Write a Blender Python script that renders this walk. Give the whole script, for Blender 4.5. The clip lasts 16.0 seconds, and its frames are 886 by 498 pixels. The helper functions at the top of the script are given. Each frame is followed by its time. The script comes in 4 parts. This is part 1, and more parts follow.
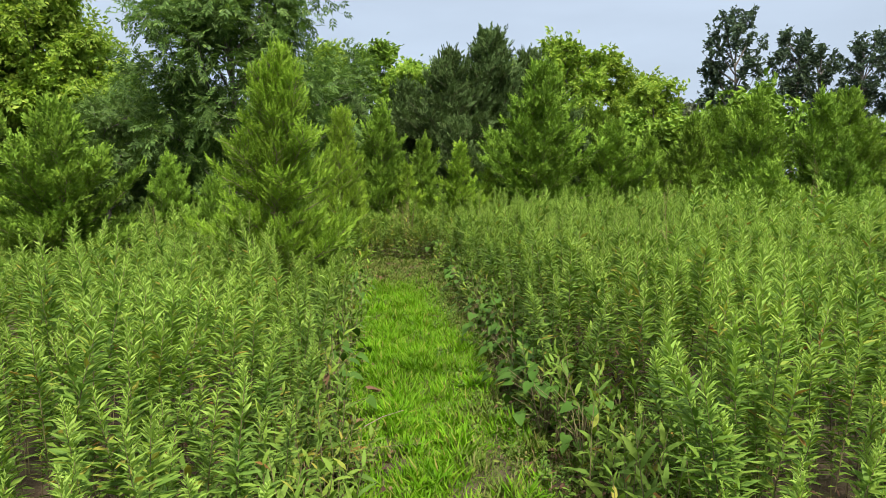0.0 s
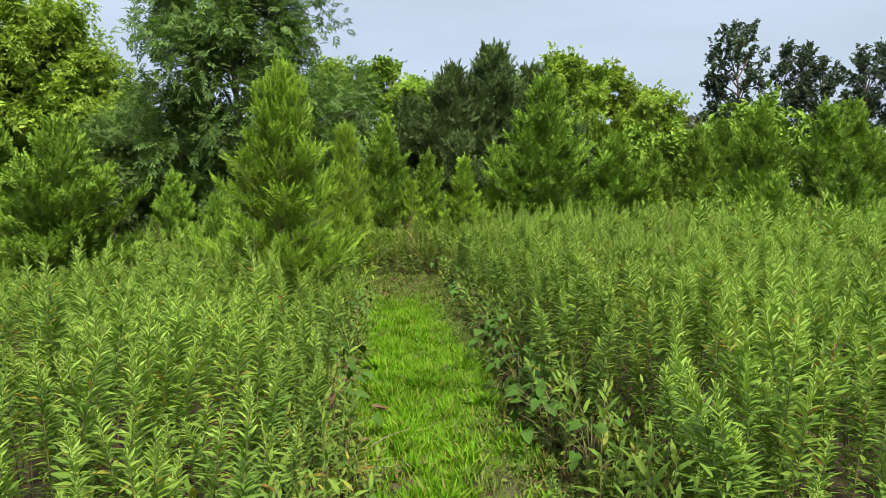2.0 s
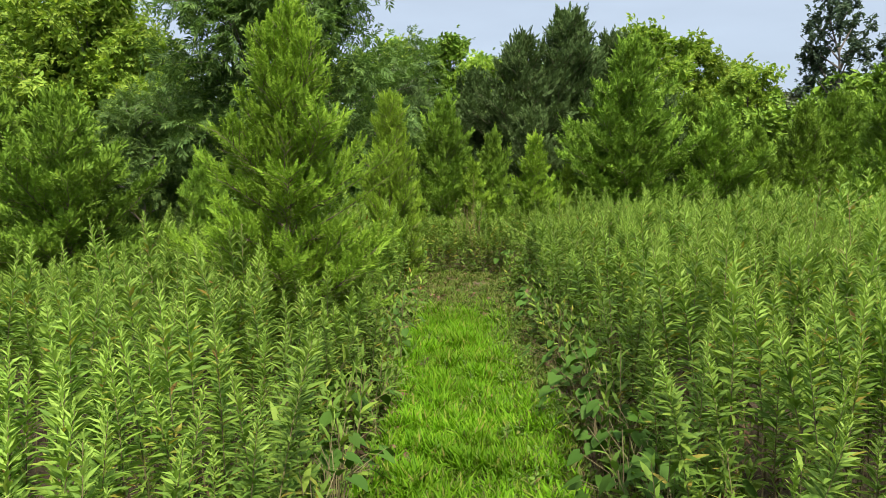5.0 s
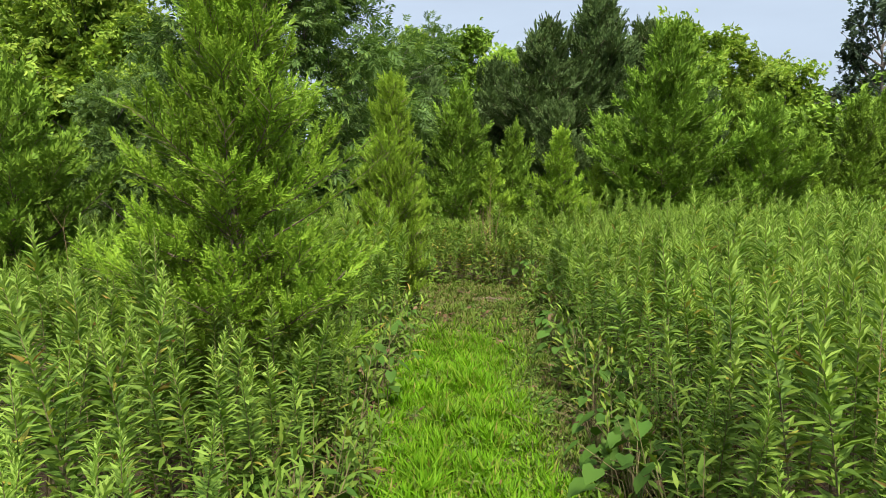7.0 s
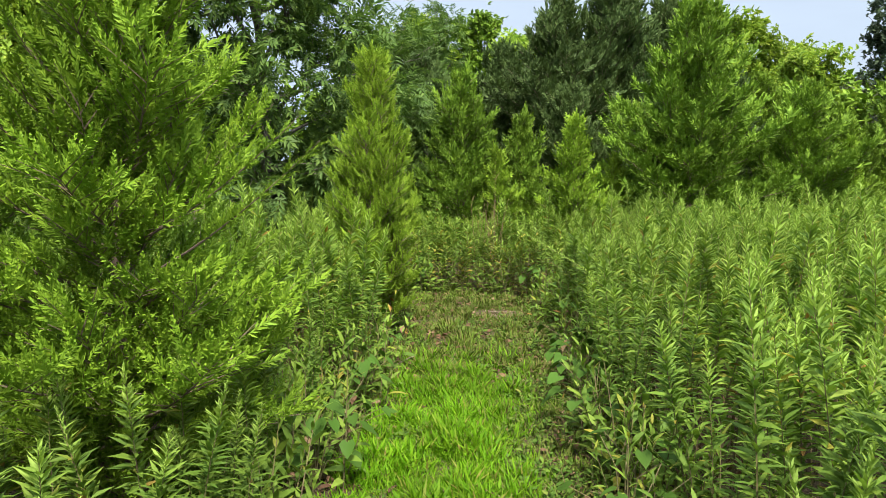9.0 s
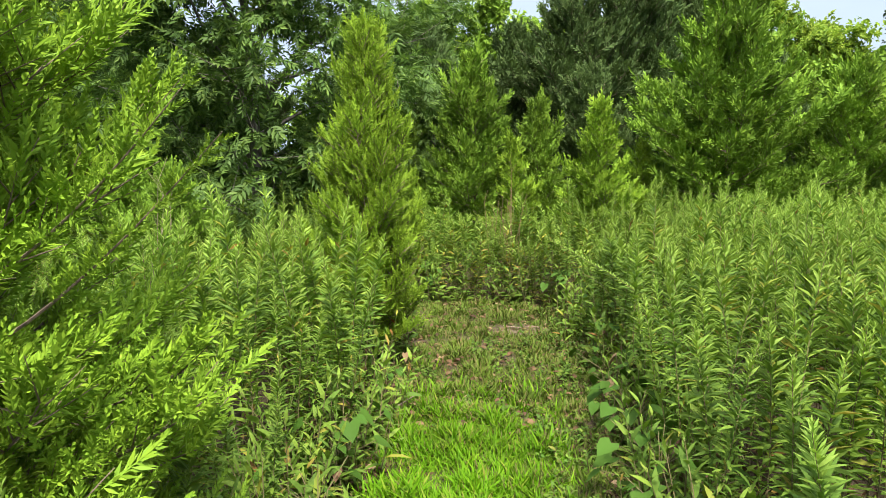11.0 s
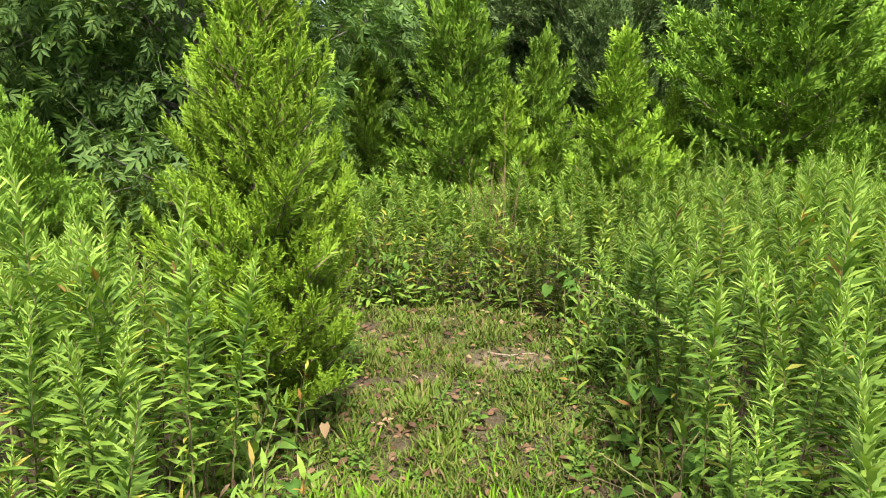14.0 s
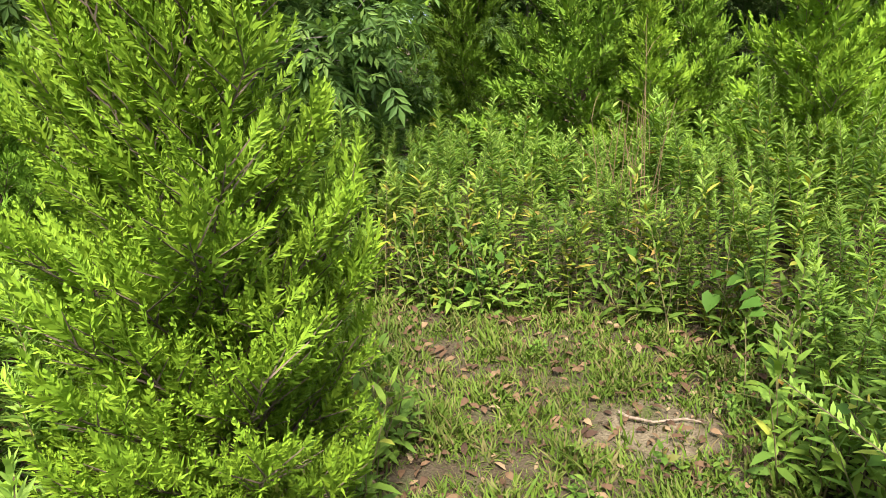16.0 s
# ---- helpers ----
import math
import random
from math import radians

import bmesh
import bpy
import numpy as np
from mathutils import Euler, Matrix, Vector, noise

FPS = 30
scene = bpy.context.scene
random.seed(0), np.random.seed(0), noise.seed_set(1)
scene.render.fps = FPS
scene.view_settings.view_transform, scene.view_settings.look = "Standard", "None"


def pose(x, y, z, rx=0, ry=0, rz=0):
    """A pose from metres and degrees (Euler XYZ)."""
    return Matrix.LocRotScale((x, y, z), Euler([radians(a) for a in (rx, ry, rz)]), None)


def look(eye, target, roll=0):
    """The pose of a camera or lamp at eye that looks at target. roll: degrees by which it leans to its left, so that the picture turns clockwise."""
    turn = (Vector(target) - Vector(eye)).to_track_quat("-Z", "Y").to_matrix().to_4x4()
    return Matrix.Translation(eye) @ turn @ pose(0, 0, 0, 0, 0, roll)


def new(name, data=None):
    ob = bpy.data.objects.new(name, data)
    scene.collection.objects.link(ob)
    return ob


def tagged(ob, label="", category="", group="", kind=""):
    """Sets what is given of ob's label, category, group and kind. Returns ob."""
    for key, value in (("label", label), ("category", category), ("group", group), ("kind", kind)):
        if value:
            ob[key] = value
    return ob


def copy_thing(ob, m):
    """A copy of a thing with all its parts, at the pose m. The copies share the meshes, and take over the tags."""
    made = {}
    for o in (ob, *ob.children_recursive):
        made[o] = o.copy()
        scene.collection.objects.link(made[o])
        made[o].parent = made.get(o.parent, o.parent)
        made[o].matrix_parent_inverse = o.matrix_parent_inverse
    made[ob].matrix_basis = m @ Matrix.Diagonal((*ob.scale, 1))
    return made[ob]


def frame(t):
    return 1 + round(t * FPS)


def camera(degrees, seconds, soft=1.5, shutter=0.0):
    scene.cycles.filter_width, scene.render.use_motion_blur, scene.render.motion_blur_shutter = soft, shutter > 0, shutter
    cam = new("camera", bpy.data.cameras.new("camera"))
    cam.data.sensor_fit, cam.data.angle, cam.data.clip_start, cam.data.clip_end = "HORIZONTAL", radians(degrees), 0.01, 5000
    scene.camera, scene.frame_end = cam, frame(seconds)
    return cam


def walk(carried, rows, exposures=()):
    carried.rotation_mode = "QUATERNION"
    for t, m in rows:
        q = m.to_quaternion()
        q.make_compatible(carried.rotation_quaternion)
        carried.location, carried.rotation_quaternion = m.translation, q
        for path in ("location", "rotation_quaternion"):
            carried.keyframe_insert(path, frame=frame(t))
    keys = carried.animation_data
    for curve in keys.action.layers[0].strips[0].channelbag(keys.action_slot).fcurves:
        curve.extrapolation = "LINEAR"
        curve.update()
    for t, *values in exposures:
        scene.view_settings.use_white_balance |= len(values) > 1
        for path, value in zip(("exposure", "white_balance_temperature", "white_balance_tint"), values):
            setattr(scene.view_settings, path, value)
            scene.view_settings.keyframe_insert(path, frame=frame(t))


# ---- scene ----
cam = camera(64.5, 16.0, soft=0.8)
METRES, EYE, TILT, LEAN, TURN = 9.0, 1.52, -6.0, 0.0, 0.0
ROWS = [
    (0.0, 0.0, 0.0, 0.0, 0.0, 0.0, 0.0),
    (0.5, -0.0001, 0.0003, 0.0002, 0.14, 0.25, 0.28),
    (1.0, 0.0009, 0.0007, 0.0006, 0.15, 0.64, 0.54),
    (1.5, -0.0003, 0.0009, 0.001, 0.12, 1.04, 0.53),
    (2.0, -0.0008, 0.0024, 0.0011, 0.36, 1.21, 0.48),
    (2.5, -0.0058, 0.0205, 0.0007, 0.77, 0.94, 0.36),
    (3.0, -0.0106, 0.0569, 0.0039, 1.5, 0.56, 0.7),
    (3.5, -0.0022, 0.0969, 0.0043, 2.27, 0.25, 1.07),
    (4.0, 0.0071, 0.1352, 0.0094, 3.77, 0.28, 0.66),
    (6.5, -0.0022, 0.3124, 0.0321, 7.43, -0.52, -0.45),
    (7.0, 0.0027, 0.3495, 0.0341, 7.72, -0.2, -0.95),
    (7.5, 0.004, 0.3793, 0.0362, 7.93, -0.25, -1.4),
    (8.0, 0.0005, 0.414, 0.0406, 8.28, -0.3, -1.58),
    (8.5, 0.0048, 0.4484, 0.0461, 8.33, -0.65, -1.1),
    (11.0, -0.0146, 0.591, 0.0667, 9.39, -1.96, -0.0),
    (11.5, -0.0143, 0.6221, 0.0698, 8.91, -2.32, 0.48),
    (12.0, -0.0061, 0.656, 0.0743, 9.22, -2.31, 0.33),
    (12.5, -0.0095, 0.6839, 0.0752, 9.08, -3.01, 0.55),
    (13.0, -0.0199, 0.7138, 0.0783, 8.88, -3.5, 0.36),
    (13.5, -0.0173, 0.7558, 0.08, 9.13, -4.42, 0.13),
    (14.0, -0.0176, 0.8027, 0.0877, 9.85, -5.72, -0.11),
    (14.5, -0.0256, 0.8499, 0.0948, 11.81, -8.3, 0.65),
    (15.0, -0.0225, 0.8943, 0.1002, 16.31, -8.79, 1.14),
    (15.5, -0.0292, 0.9362, 0.1038, 18.35, -10.06, 1.44),
    (16.0, -0.0404, 0.9795, 0.1072, 19.62, -11.95, 1.71),
]
walk(cam, [(t, pose(0, 0, EYE, TILT, LEAN, TURN) @ pose(METRES * x, METRES * y, METRES * z, 90 + pitch, roll, yaw)) for t, x, y, z, yaw, pitch, roll in ROWS],
     exposures=[(0.0, 0.98), (4.0, 0.98), (8.0, 1.08), (11.0, 1.34), (13.0, 1.34), (14.0, 1.52), (16.0, 1.52)])

# ---- world and light ----
SUN_EL, SUN_AZ = 54.0, 158.0  # degrees; azimuth clockwise from straight ahead (+y)
world = bpy.data.worlds.new("overcast_sky")
scene.world = world
world.use_nodes = True
wt = world.node_tree
wt.nodes.clear()
w_out, w_bg = wt.nodes.new("ShaderNodeOutputWorld"), wt.nodes.new("ShaderNodeBackground")
w_sky = wt.nodes.new("ShaderNodeTexSky")
w_sky.sky_type, w_sky.sun_disc = "NISHITA", False
w_sky.sun_elevation, w_sky.sun_rotation = radians(SUN_EL), radians(SUN_AZ)
w_sky.dust_density, w_sky.air_density = 3.0, 1.0
w_scale = wt.nodes.new("ShaderNodeVectorMath")
w_scale.operation = "SCALE"
w_scale.inputs["Scale"].default_value = 0.06
w_tc, w_sep = wt.nodes.new("ShaderNodeTexCoord"), wt.nodes.new("ShaderNodeSeparateXYZ")
w_ramp = wt.nodes.new("ShaderNodeValToRGB")  # cloud deck: brighter towards the zenith
w_ramp.color_ramp.elements[0].position, w_ramp.color_ramp.elements[0].color = 0.0, (0.305, 0.365, 0.45, 1)
w_ramp.color_ramp.elements[1].position, w_ramp.color_ramp.elements[1].color = 1.0, (1.45, 1.47, 1.51, 1)
mid_stop = w_ramp.color_ramp.elements.new(0.34)
mid_stop.color = (0.35, 0.41, 0.495, 1)
w_noise = wt.nodes.new("ShaderNodeTexNoise")
w_noise.inputs["Scale"].default_value, w_noise.inputs["Detail"].default_value = 2.6, 5.0
w_map = wt.nodes.new("ShaderNodeMapping")
w_map.inputs["Scale"].default_value = (1, 1, 4)
w_cl = wt.nodes.new("ShaderNodeMapRange")
w_cl.inputs["From Min"].default_value, w_cl.inputs["From Max"].default_value = 0.3, 0.7
w_cl.inputs["To Min"].default_value, w_cl.inputs["To Max"].default_value = 0.92, 1.10
w_mul = wt.nodes.new("ShaderNodeVectorMath")
w_mul.operation = "SCALE"
w_mix = wt.nodes.new("ShaderNodeMix")
w_mix.data_type = "RGBA"
w_mix.inputs["Factor"].default_value = 0.82
L = wt.links.new
L(w_tc.outputs["Generated"], w_sep.inputs[0])
L(w_sep.outputs["Z"], w_ramp.inputs["Fac"])
L(w_tc.outputs["Generated"], w_map.inputs["Vector"])
L(w_map.outputs["Vector"], w_noise.inputs["Vector"])
L(w_noise.outputs["Fac"], w_cl.inputs["Value"])
L(w_ramp.outputs["Color"], w_mul.inputs[0])
L(w_cl.outputs["Result"], w_mul.inputs["Scale"])
L(w_sky.outputs["Color"], w_scale.inputs[0])
L(w_scale.outputs["Vector"], w_mix.inputs["A"])
L(w_mul.outputs["Vector"], w_mix.inputs["B"])
L(w_mix.outputs["Result"], w_bg.inputs["Color"])
L(w_bg.outputs["Background"], w_out.inputs["Surface"])

sun = new("sun", bpy.data.lights.new("sun", "SUN"))
sun.data.energy, sun.data.angle, sun.data.color = 5.0, radians(12), (1.0, 0.92, 0.78)
az, el = radians(SUN_AZ), radians(SUN_EL)
sun.matrix_world = look((0, 0, 30), Vector((0, 0, 30)) - Vector((math.sin(az) * math.cos(el), math.cos(az) * math.cos(el), math.sin(el))))


# ---- materials ----
def mat_base(name):
    m = bpy.data.materials.new(name)
    m.use_nodes = True
    m.node_tree.nodes.clear()
    return m, m.node_tree


def ramp_node(nt, stops):
    r = nt.nodes.new("ShaderNodeValToRGB")
    e = r.color_ramp.elements
    e[0].position, e[0].color = stops[0][0], (*stops[0][1], 1)
    e[1].position, e[1].color = stops[-1][0], (*stops[-1][1], 1)
    for p, c in stops[1:-1]:
        e.new(p).color = (*c, 1)
    return r


def leaf_material(name, stops, rough=0.6, thin=0.17, patch=0.9, spec=0.12, clump=0.0):
    """Leaf blade: colour by leaf, drifting from plant to plant, light shining through."""
    m, nt = mat_base(name)
    lk = nt.links.new
    geo, obi = nt.nodes.new("ShaderNodeNewGeometry"), nt.nodes.new("ShaderNodeObjectInfo")
    ramp = ramp_node(nt, stops)
    big = nt.nodes.new("ShaderNodeTexNoise")
    big.inputs["Scale"].default_value, big.inputs["Detail"].default_value = patch, 3.0
    lk(geo.outputs["Position"], big.inputs["Vector"])
    hsv = nt.nodes.new("ShaderNodeHueSaturation")
    mr = nt.nodes.new("ShaderNodeMapRange")
    mr.inputs["From Min"].default_value, mr.inputs["From Max"].default_value = 0.3, 0.7
    mr.inputs["To Min"].default_value, mr.inputs["To Max"].default_value = 0.72, 1.25
    lk(big.outputs["Fac"], mr.inputs["Value"])
    hm = nt.nodes.new("ShaderNodeMapRange")
    hm.inputs["To Min"].default_value, hm.inputs["To Max"].default_value = 0.496, 0.504
    lk(obi.outputs["Random"], hm.inputs["Value"])
    near = nt.nodes.new("ShaderNodeTexNoise")
    near.inputs["Scale"].default_value, near.inputs["Detail"].default_value = patch * 6.0, 1.0
    lk(geo.outputs["Position"], near.inputs["Vector"])
    blend = nt.nodes.new("ShaderNodeMix")
    blend.inputs["Factor"].default_value = clump
    lk(geo.outputs["Random Per Island"], blend.inputs["A"])
    lk(near.outputs["Fac"], blend.inputs["B"])
    lk(blend.outputs["Result"], ramp.inputs["Fac"])
    lk(ramp.outputs["Color"], hsv.inputs["Color"])
    lk(mr.outputs["Result"], hsv.inputs["Value"])
    lk(hm.outputs["Result"], hsv.inputs["Hue"])
    bs, tr, mx, out = (nt.nodes.new(k) for k in ("ShaderNodeBsdfPrincipled", "ShaderNodeBsdfTranslucent", "ShaderNodeMixShader", "ShaderNodeOutputMaterial"))
    bs.inputs["Roughness"].default_value = rough
    bs.inputs["Specular IOR Level"].default_value = spec
    mx.inputs["Fac"].default_value = thin
    lk(hsv.outputs["Color"], bs.inputs["Base Color"])
    warm = nt.nodes.new("ShaderNodeMix")
    warm.data_type, warm.blend_type = "RGBA", "MULTIPLY"
    warm.inputs["Factor"].default_value = 1.0
    warm.inputs["B"].default_value = (1.1, 1.15, 0.6, 1)
    lk(hsv.outputs["Color"], warm.inputs["A"])
    lk(warm.outputs["Result"], tr.inputs["Color"])
    lk(bs.outputs[0], mx.inputs[1])
    lk(tr.outputs[0], mx.inputs[2])
    lk(mx.outputs[0], out.inputs["Surface"])
    return m


def bark_material(name, a, b, scale=30.0):
    m, nt = mat_base(name)
    lk = nt.links.new
    tc, mp, nz = nt.nodes.new("ShaderNodeTexCoord"), nt.nodes.new("ShaderNodeMapping"), nt.nodes.new("ShaderNodeTexNoise")
    mp.inputs["Scale"].default_value = (1, 1, 0.18)
    nz.inputs["Scale"].default_value, nz.inputs["Detail"].default_value = scale, 6.0
    ramp = ramp_node(nt, [(0.3, a), (0.7, b)])
    bs, out, bp = nt.nodes.new("ShaderNodeBsdfPrincipled"), nt.nodes.new("ShaderNodeOutputMaterial"), nt.nodes.new("ShaderNodeBump")
    bp.inputs["Strength"].default_value, bp.inputs["Distance"].default_value = 0.6, 0.01
    bs.inputs["Roughness"].default_value = 0.85
    lk(tc.outputs["Object"], mp.inputs["Vector"])
    lk(mp.outputs["Vector"], nz.inputs["Vector"])
    lk(nz.outputs["Fac"], ramp.inputs["Fac"])
    lk(nz.outputs["Fac"], bp.inputs["Height"])
    lk(ramp.outputs["Color"], bs.inputs["Base Color"])
    lk(bp.outputs["Normal"], bs.inputs["Normal"])
    lk(bs.outputs[0], out.inputs["Surface"])
    return m


def ground_material():
    """Dark soil with thatch, stains of moss green and pale dry dirt."""
    m, nt = mat_base("soil")
    lk = nt.links.new
    geo = nt.nodes.new("ShaderNodeNewGeometry")

    def noise_at(scale, detail=6.0):
        n = nt.nodes.new("ShaderNodeTexNoise")
        n.inputs["Scale"].default_value, n.inputs["Detail"].default_value = scale, detail
        lk(geo.outputs["Position"], n.inputs["Vector"])
        return n

    fine, mid, big = noise_at(90.0), noise_at(9.0), noise_at(1.3)
    r1 = ramp_node(nt, [(0.30, (0.022, 0.015, 0.010)), (0.52, (0.048, 0.036, 0.022)), (0.72, (0.105, 0.082, 0.050))])
    r2 = ramp_node(nt, [(0.35, (0.045, 0.032, 0.022)), (0.55, (0.08, 0.065, 0.045)), (0.75, (0.07, 0.10, 0.025))])
    lk(fine.outputs["Fac"], r1.inputs["Fac"])
    lk(mid.outputs["Fac"], r2.inputs["Fac"])
    mx = nt.nodes.new("ShaderNodeMix")
    mx.data_type = "RGBA"
    mx.inputs["Factor"].default_value = 0.5
    lk(r1.outputs["Color"], mx.inputs["A"])
    lk(r2.outputs["Color"], mx.inputs["B"])
    # dry trampled dirt where the path ends
    dist = nt.nodes.new("ShaderNodeVectorMath")
    dist.operation = "DISTANCE"
    dist.inputs[1].default_value = (-0.46, 11.34, 0.0)
    lk(geo.outputs["Position"], dist.inputs[0])
    add = nt.nodes.new("ShaderNodeMath")
    add.operation = "MULTIPLY_ADD"
    add.inputs[1].default_value = 1.1
    lk(mid.outputs["Fac"], add.inputs[0])
    lk(dist.outputs["Value"], add.inputs[2])
    mr = nt.nodes.new("ShaderNodeMapRange")
    mr.inputs["From Min"].default_value, mr.inputs["From Max"].default_value = 0.86, 0.62
    lk(add.outputs[0], mr.inputs["Value"])
    dirt = ramp_node(nt, [(0.3, (0.10, 0.075, 0.05)), (0.7, (0.17, 0.14, 0.095))])
    lk(fine.outputs["Fac"], dirt.inputs["Fac"])
    mx2 = nt.nodes.new("ShaderNodeMix")
    mx2.data_type = "RGBA"
    lk(mr.outputs["Result"], mx2.inputs["Factor"])
    lk(mx.outputs["Result"], mx2.inputs["A"])
    lk(dirt.outputs["Color"], mx2.inputs["B"])
    bs, out, bp = nt.nodes.new("ShaderNodeBsdfPrincipled"), nt.nodes.new("ShaderNodeOutputMaterial"), nt.nodes.new("ShaderNodeBump")
    bs.inputs["Roughness"].default_value = 0.95
    bs.inputs["Specular IOR Level"].default_value = 0.08
    bp.inputs["Strength"].default_value, bp.inputs["Distance"].default_value = 0.8, 0.015
    lk(fine.outputs["Fac"], bp.inputs["Height"])
    lk(mx2.outputs["Result"], bs.inputs["Base Color"])
    lk(bp.outputs["Normal"], bs.inputs["Normal"])
    lk(bs.outputs[0], out.inputs["Surface"])
    return m


M_SOIL = ground_material()
M_GRASS = leaf_material("lawn_blades", [(0.0, (0.075, 0.180, 0.006)), (0.5, (0.116, 0.259, 0.008)), (0.9, (0.163, 0.287, 0.015)), (1.0, (0.230, 0.200, 0.058))], thin=0.45, patch=1.6)
M_DRYGRASS = leaf_material("tired_grass", [(0.0, (0.056, 0.101, 0.011)), (0.6, (0.086, 0.133, 0.017)), (0.85, (0.127, 0.133, 0.040)), (1.0, (0.121, 0.090, 0.044))], patch=2.0)
M_WEED = leaf_material("goldenrod_leaf", [(0.0, (0.077, 0.144, 0.024)), (0.5, (0.113, 0.194, 0.028)), (0.93, (0.159, 0.240, 0.036)), (0.988, (0.246, 0.232, 0.040)), (1.0, (0.182, 0.093, 0.030))], patch=0.7, thin=0.32)
M_YOUNG = leaf_material("goldenrod_tip", [(0.0, (0.163, 0.267, 0.044)), (1.0, (0.229, 0.330, 0.064))], patch=0.7, thin=0.34)
M_YELLOWING = leaf_material("yellowing_leaf", [(0.0, (0.103, 0.166, 0.020)), (0.6, (0.173, 0.215, 0.028)), (0.9, (0.329, 0.282, 0.047)), (1.0, (0.190, 0.124, 0.040))])
M_WSTEM = bark_material("goldenrod_stem", (0.070, 0.044, 0.026), (0.150, 0.145, 0.053), 60)
M_CEDAR = leaf_material("cedar_spray", [(0.0, (0.090, 0.174, 0.017)), (0.5, (0.147, 0.251, 0.021)), (1.0, (0.229, 0.333, 0.028))], rough=0.55, thin=0.1, patch=1.5, spec=0.1, clump=0.55)
M_CEDAR_FAR = leaf_material("cedar_spray_older", [(0.0, (0.081, 0.153, 0.023)), (0.6, (0.132, 0.231, 0.024)), (1.0, (0.210, 0.302, 0.030))], rough=0.55, thin=0.1, patch=0.8, spec=0.1, clump=0.55)
M_CEDAR_DARK = leaf_material("cedar_spray_dark", [(0.0, (0.044, 0.083, 0.028)), (0.7, (0.076, 0.120, 0.037)), (1.0, (0.113, 0.163, 0.044))], rough=0.55, thin=0.15, patch=0.8, spec=0.1, clump=0.55)
M_ASH = leaf_material("ash_leaflet", [(0.0, (0.055, 0.105, 0.028)), (0.7, (0.088, 0.158, 0.038)), (1.0, (0.143, 0.221, 0.054))], rough=0.5, thin=0.35, patch=0.6)
M_BRIGHT = leaf_material("maple_leaf", [(0.0, (0.124, 0.214, 0.032)), (0.6, (0.196, 0.297, 0.040)), (1.0, (0.284, 0.374, 0.058))], thin=0.4, patch=0.5)
M_OAK = leaf_material("oak_leaf", [(0.0, (0.033, 0.059, 0.041)), (1.0, (0.076, 0.111, 0.060))], thin=0.2, patch=0.5)
M_PALE = leaf_material("willow_leaf", [(0.0, (0.075, 0.098, 0.066)), (1.0, (0.133, 0.153, 0.104))], thin=0.3, patch=0.5)
M_VINE = leaf_material("vine_leaf", [(0.0, (0.027, 0.065, 0.010)), (0.8, (0.047, 0.101, 0.014)), (1.0, (0.079, 0.133, 0.022))], rough=0.6, patch=2.0, spec=0.08)
M_DEAD = leaf_material("dead_leaf", [(0.0, (0.043, 0.025, 0.018)), (0.5, (0.094, 0.054, 0.032)), (0.9, (0.158, 0.101, 0.058)), (1.0, (0.245, 0.180, 0.108))], rough=0.8, thin=0.1, patch=3.0)
M_RUST = leaf_material("rust_leaf", [(0.0, (0.252, 0.050, 0.018)), (1.0, (0.346, 0.094, 0.029))], rough=0.6, thin=0.25, patch=3.0)
M_COVER = leaf_material("ground_cover_leaf", [(0.0, (0.050, 0.105, 0.016)), (0.6, (0.085, 0.155, 0.022)), (0.92, (0.125, 0.195, 0.030)), (1.0, (0.150, 0.095, 0.040))], thin=0.25, patch=1.8)
M_STRAW = leaf_material("straw_stalk", [(0.0, (0.108, 0.072, 0.043)), (1.0, (0.216, 0.151, 0.086))], rough=0.8, thin=0.05, patch=3.0)
M_CEDARBARK = bark_material("cedar_bark", (0.06, 0.04, 0.03), (0.17, 0.125, 0.095), 40)
M_BARK = bark_material("grey_bark", (0.05, 0.045, 0.04), (0.16, 0.14, 0.12), 25)
M_TWIG = bark_material("dry_twig", (0.11, 0.08, 0.06), (0.26, 0.20, 0.15), 60)


# ---- mesh helpers ----
RNG = np.random.default_rng(7)


def tri_mesh(name, V, T, mats, mi=None, smooth=False):
    me = bpy.data.meshes.new(name)
    V, T = np.asarray(V, np.float32), np.asarray(T, np.int32)
    me.vertices.add(len(V))
    me.vertices.foreach_set("co", V.ravel())
    me.loops.add(3 * len(T))
    me.loops.foreach_set("vertex_index", T.ravel())
    me.polygons.add(len(T))
    me.polygons.foreach_set("loop_start", np.arange(0, 3 * len(T), 3, dtype=np.int32))
    for m in mats:
        me.materials.append(m)
    if mi is not None:
        me.polygons.foreach_set("material_index", np.asarray(mi, np.int32))
    me.update(calc_edges=True)
    me.polygons.foreach_set("use_smooth", np.full(len(T), bool(smooth)))
    return me


def child(name, me, parent, label=""):
    ob = new(name, me)
    ob.parent = parent
    return tagged(ob, label) if label else ob


def joined(pieces):
    """Several (verts, triangles) into one."""
    vs, ts, n = [], [], 0
    for v, t in pieces:
        vs.append(np.asarray(v, float))
        ts.append(np.asarray(t, int) + n)
        n += len(v)
    if not vs:
        return np.zeros((0, 3)), np.zeros((0, 3), int)
    return np.concatenate(vs), np.concatenate(ts)


def spread(tv, tf, R, P):
    """The piece (tv, tf) once for each frame in R (n,3,3) at P (n,3)."""
    tv, tf, R, P = np.asarray(tv, float), np.asarray(tf, int), np.asarray(R), np.asarray(P)
    V = np.einsum("nij,vj->nvi", R, tv) + P[:, None, :]
    T = tf[None] + (np.arange(len(P)) * len(tv))[:, None, None]
    return V.reshape(-1, 3), T.reshape(-1, 3)


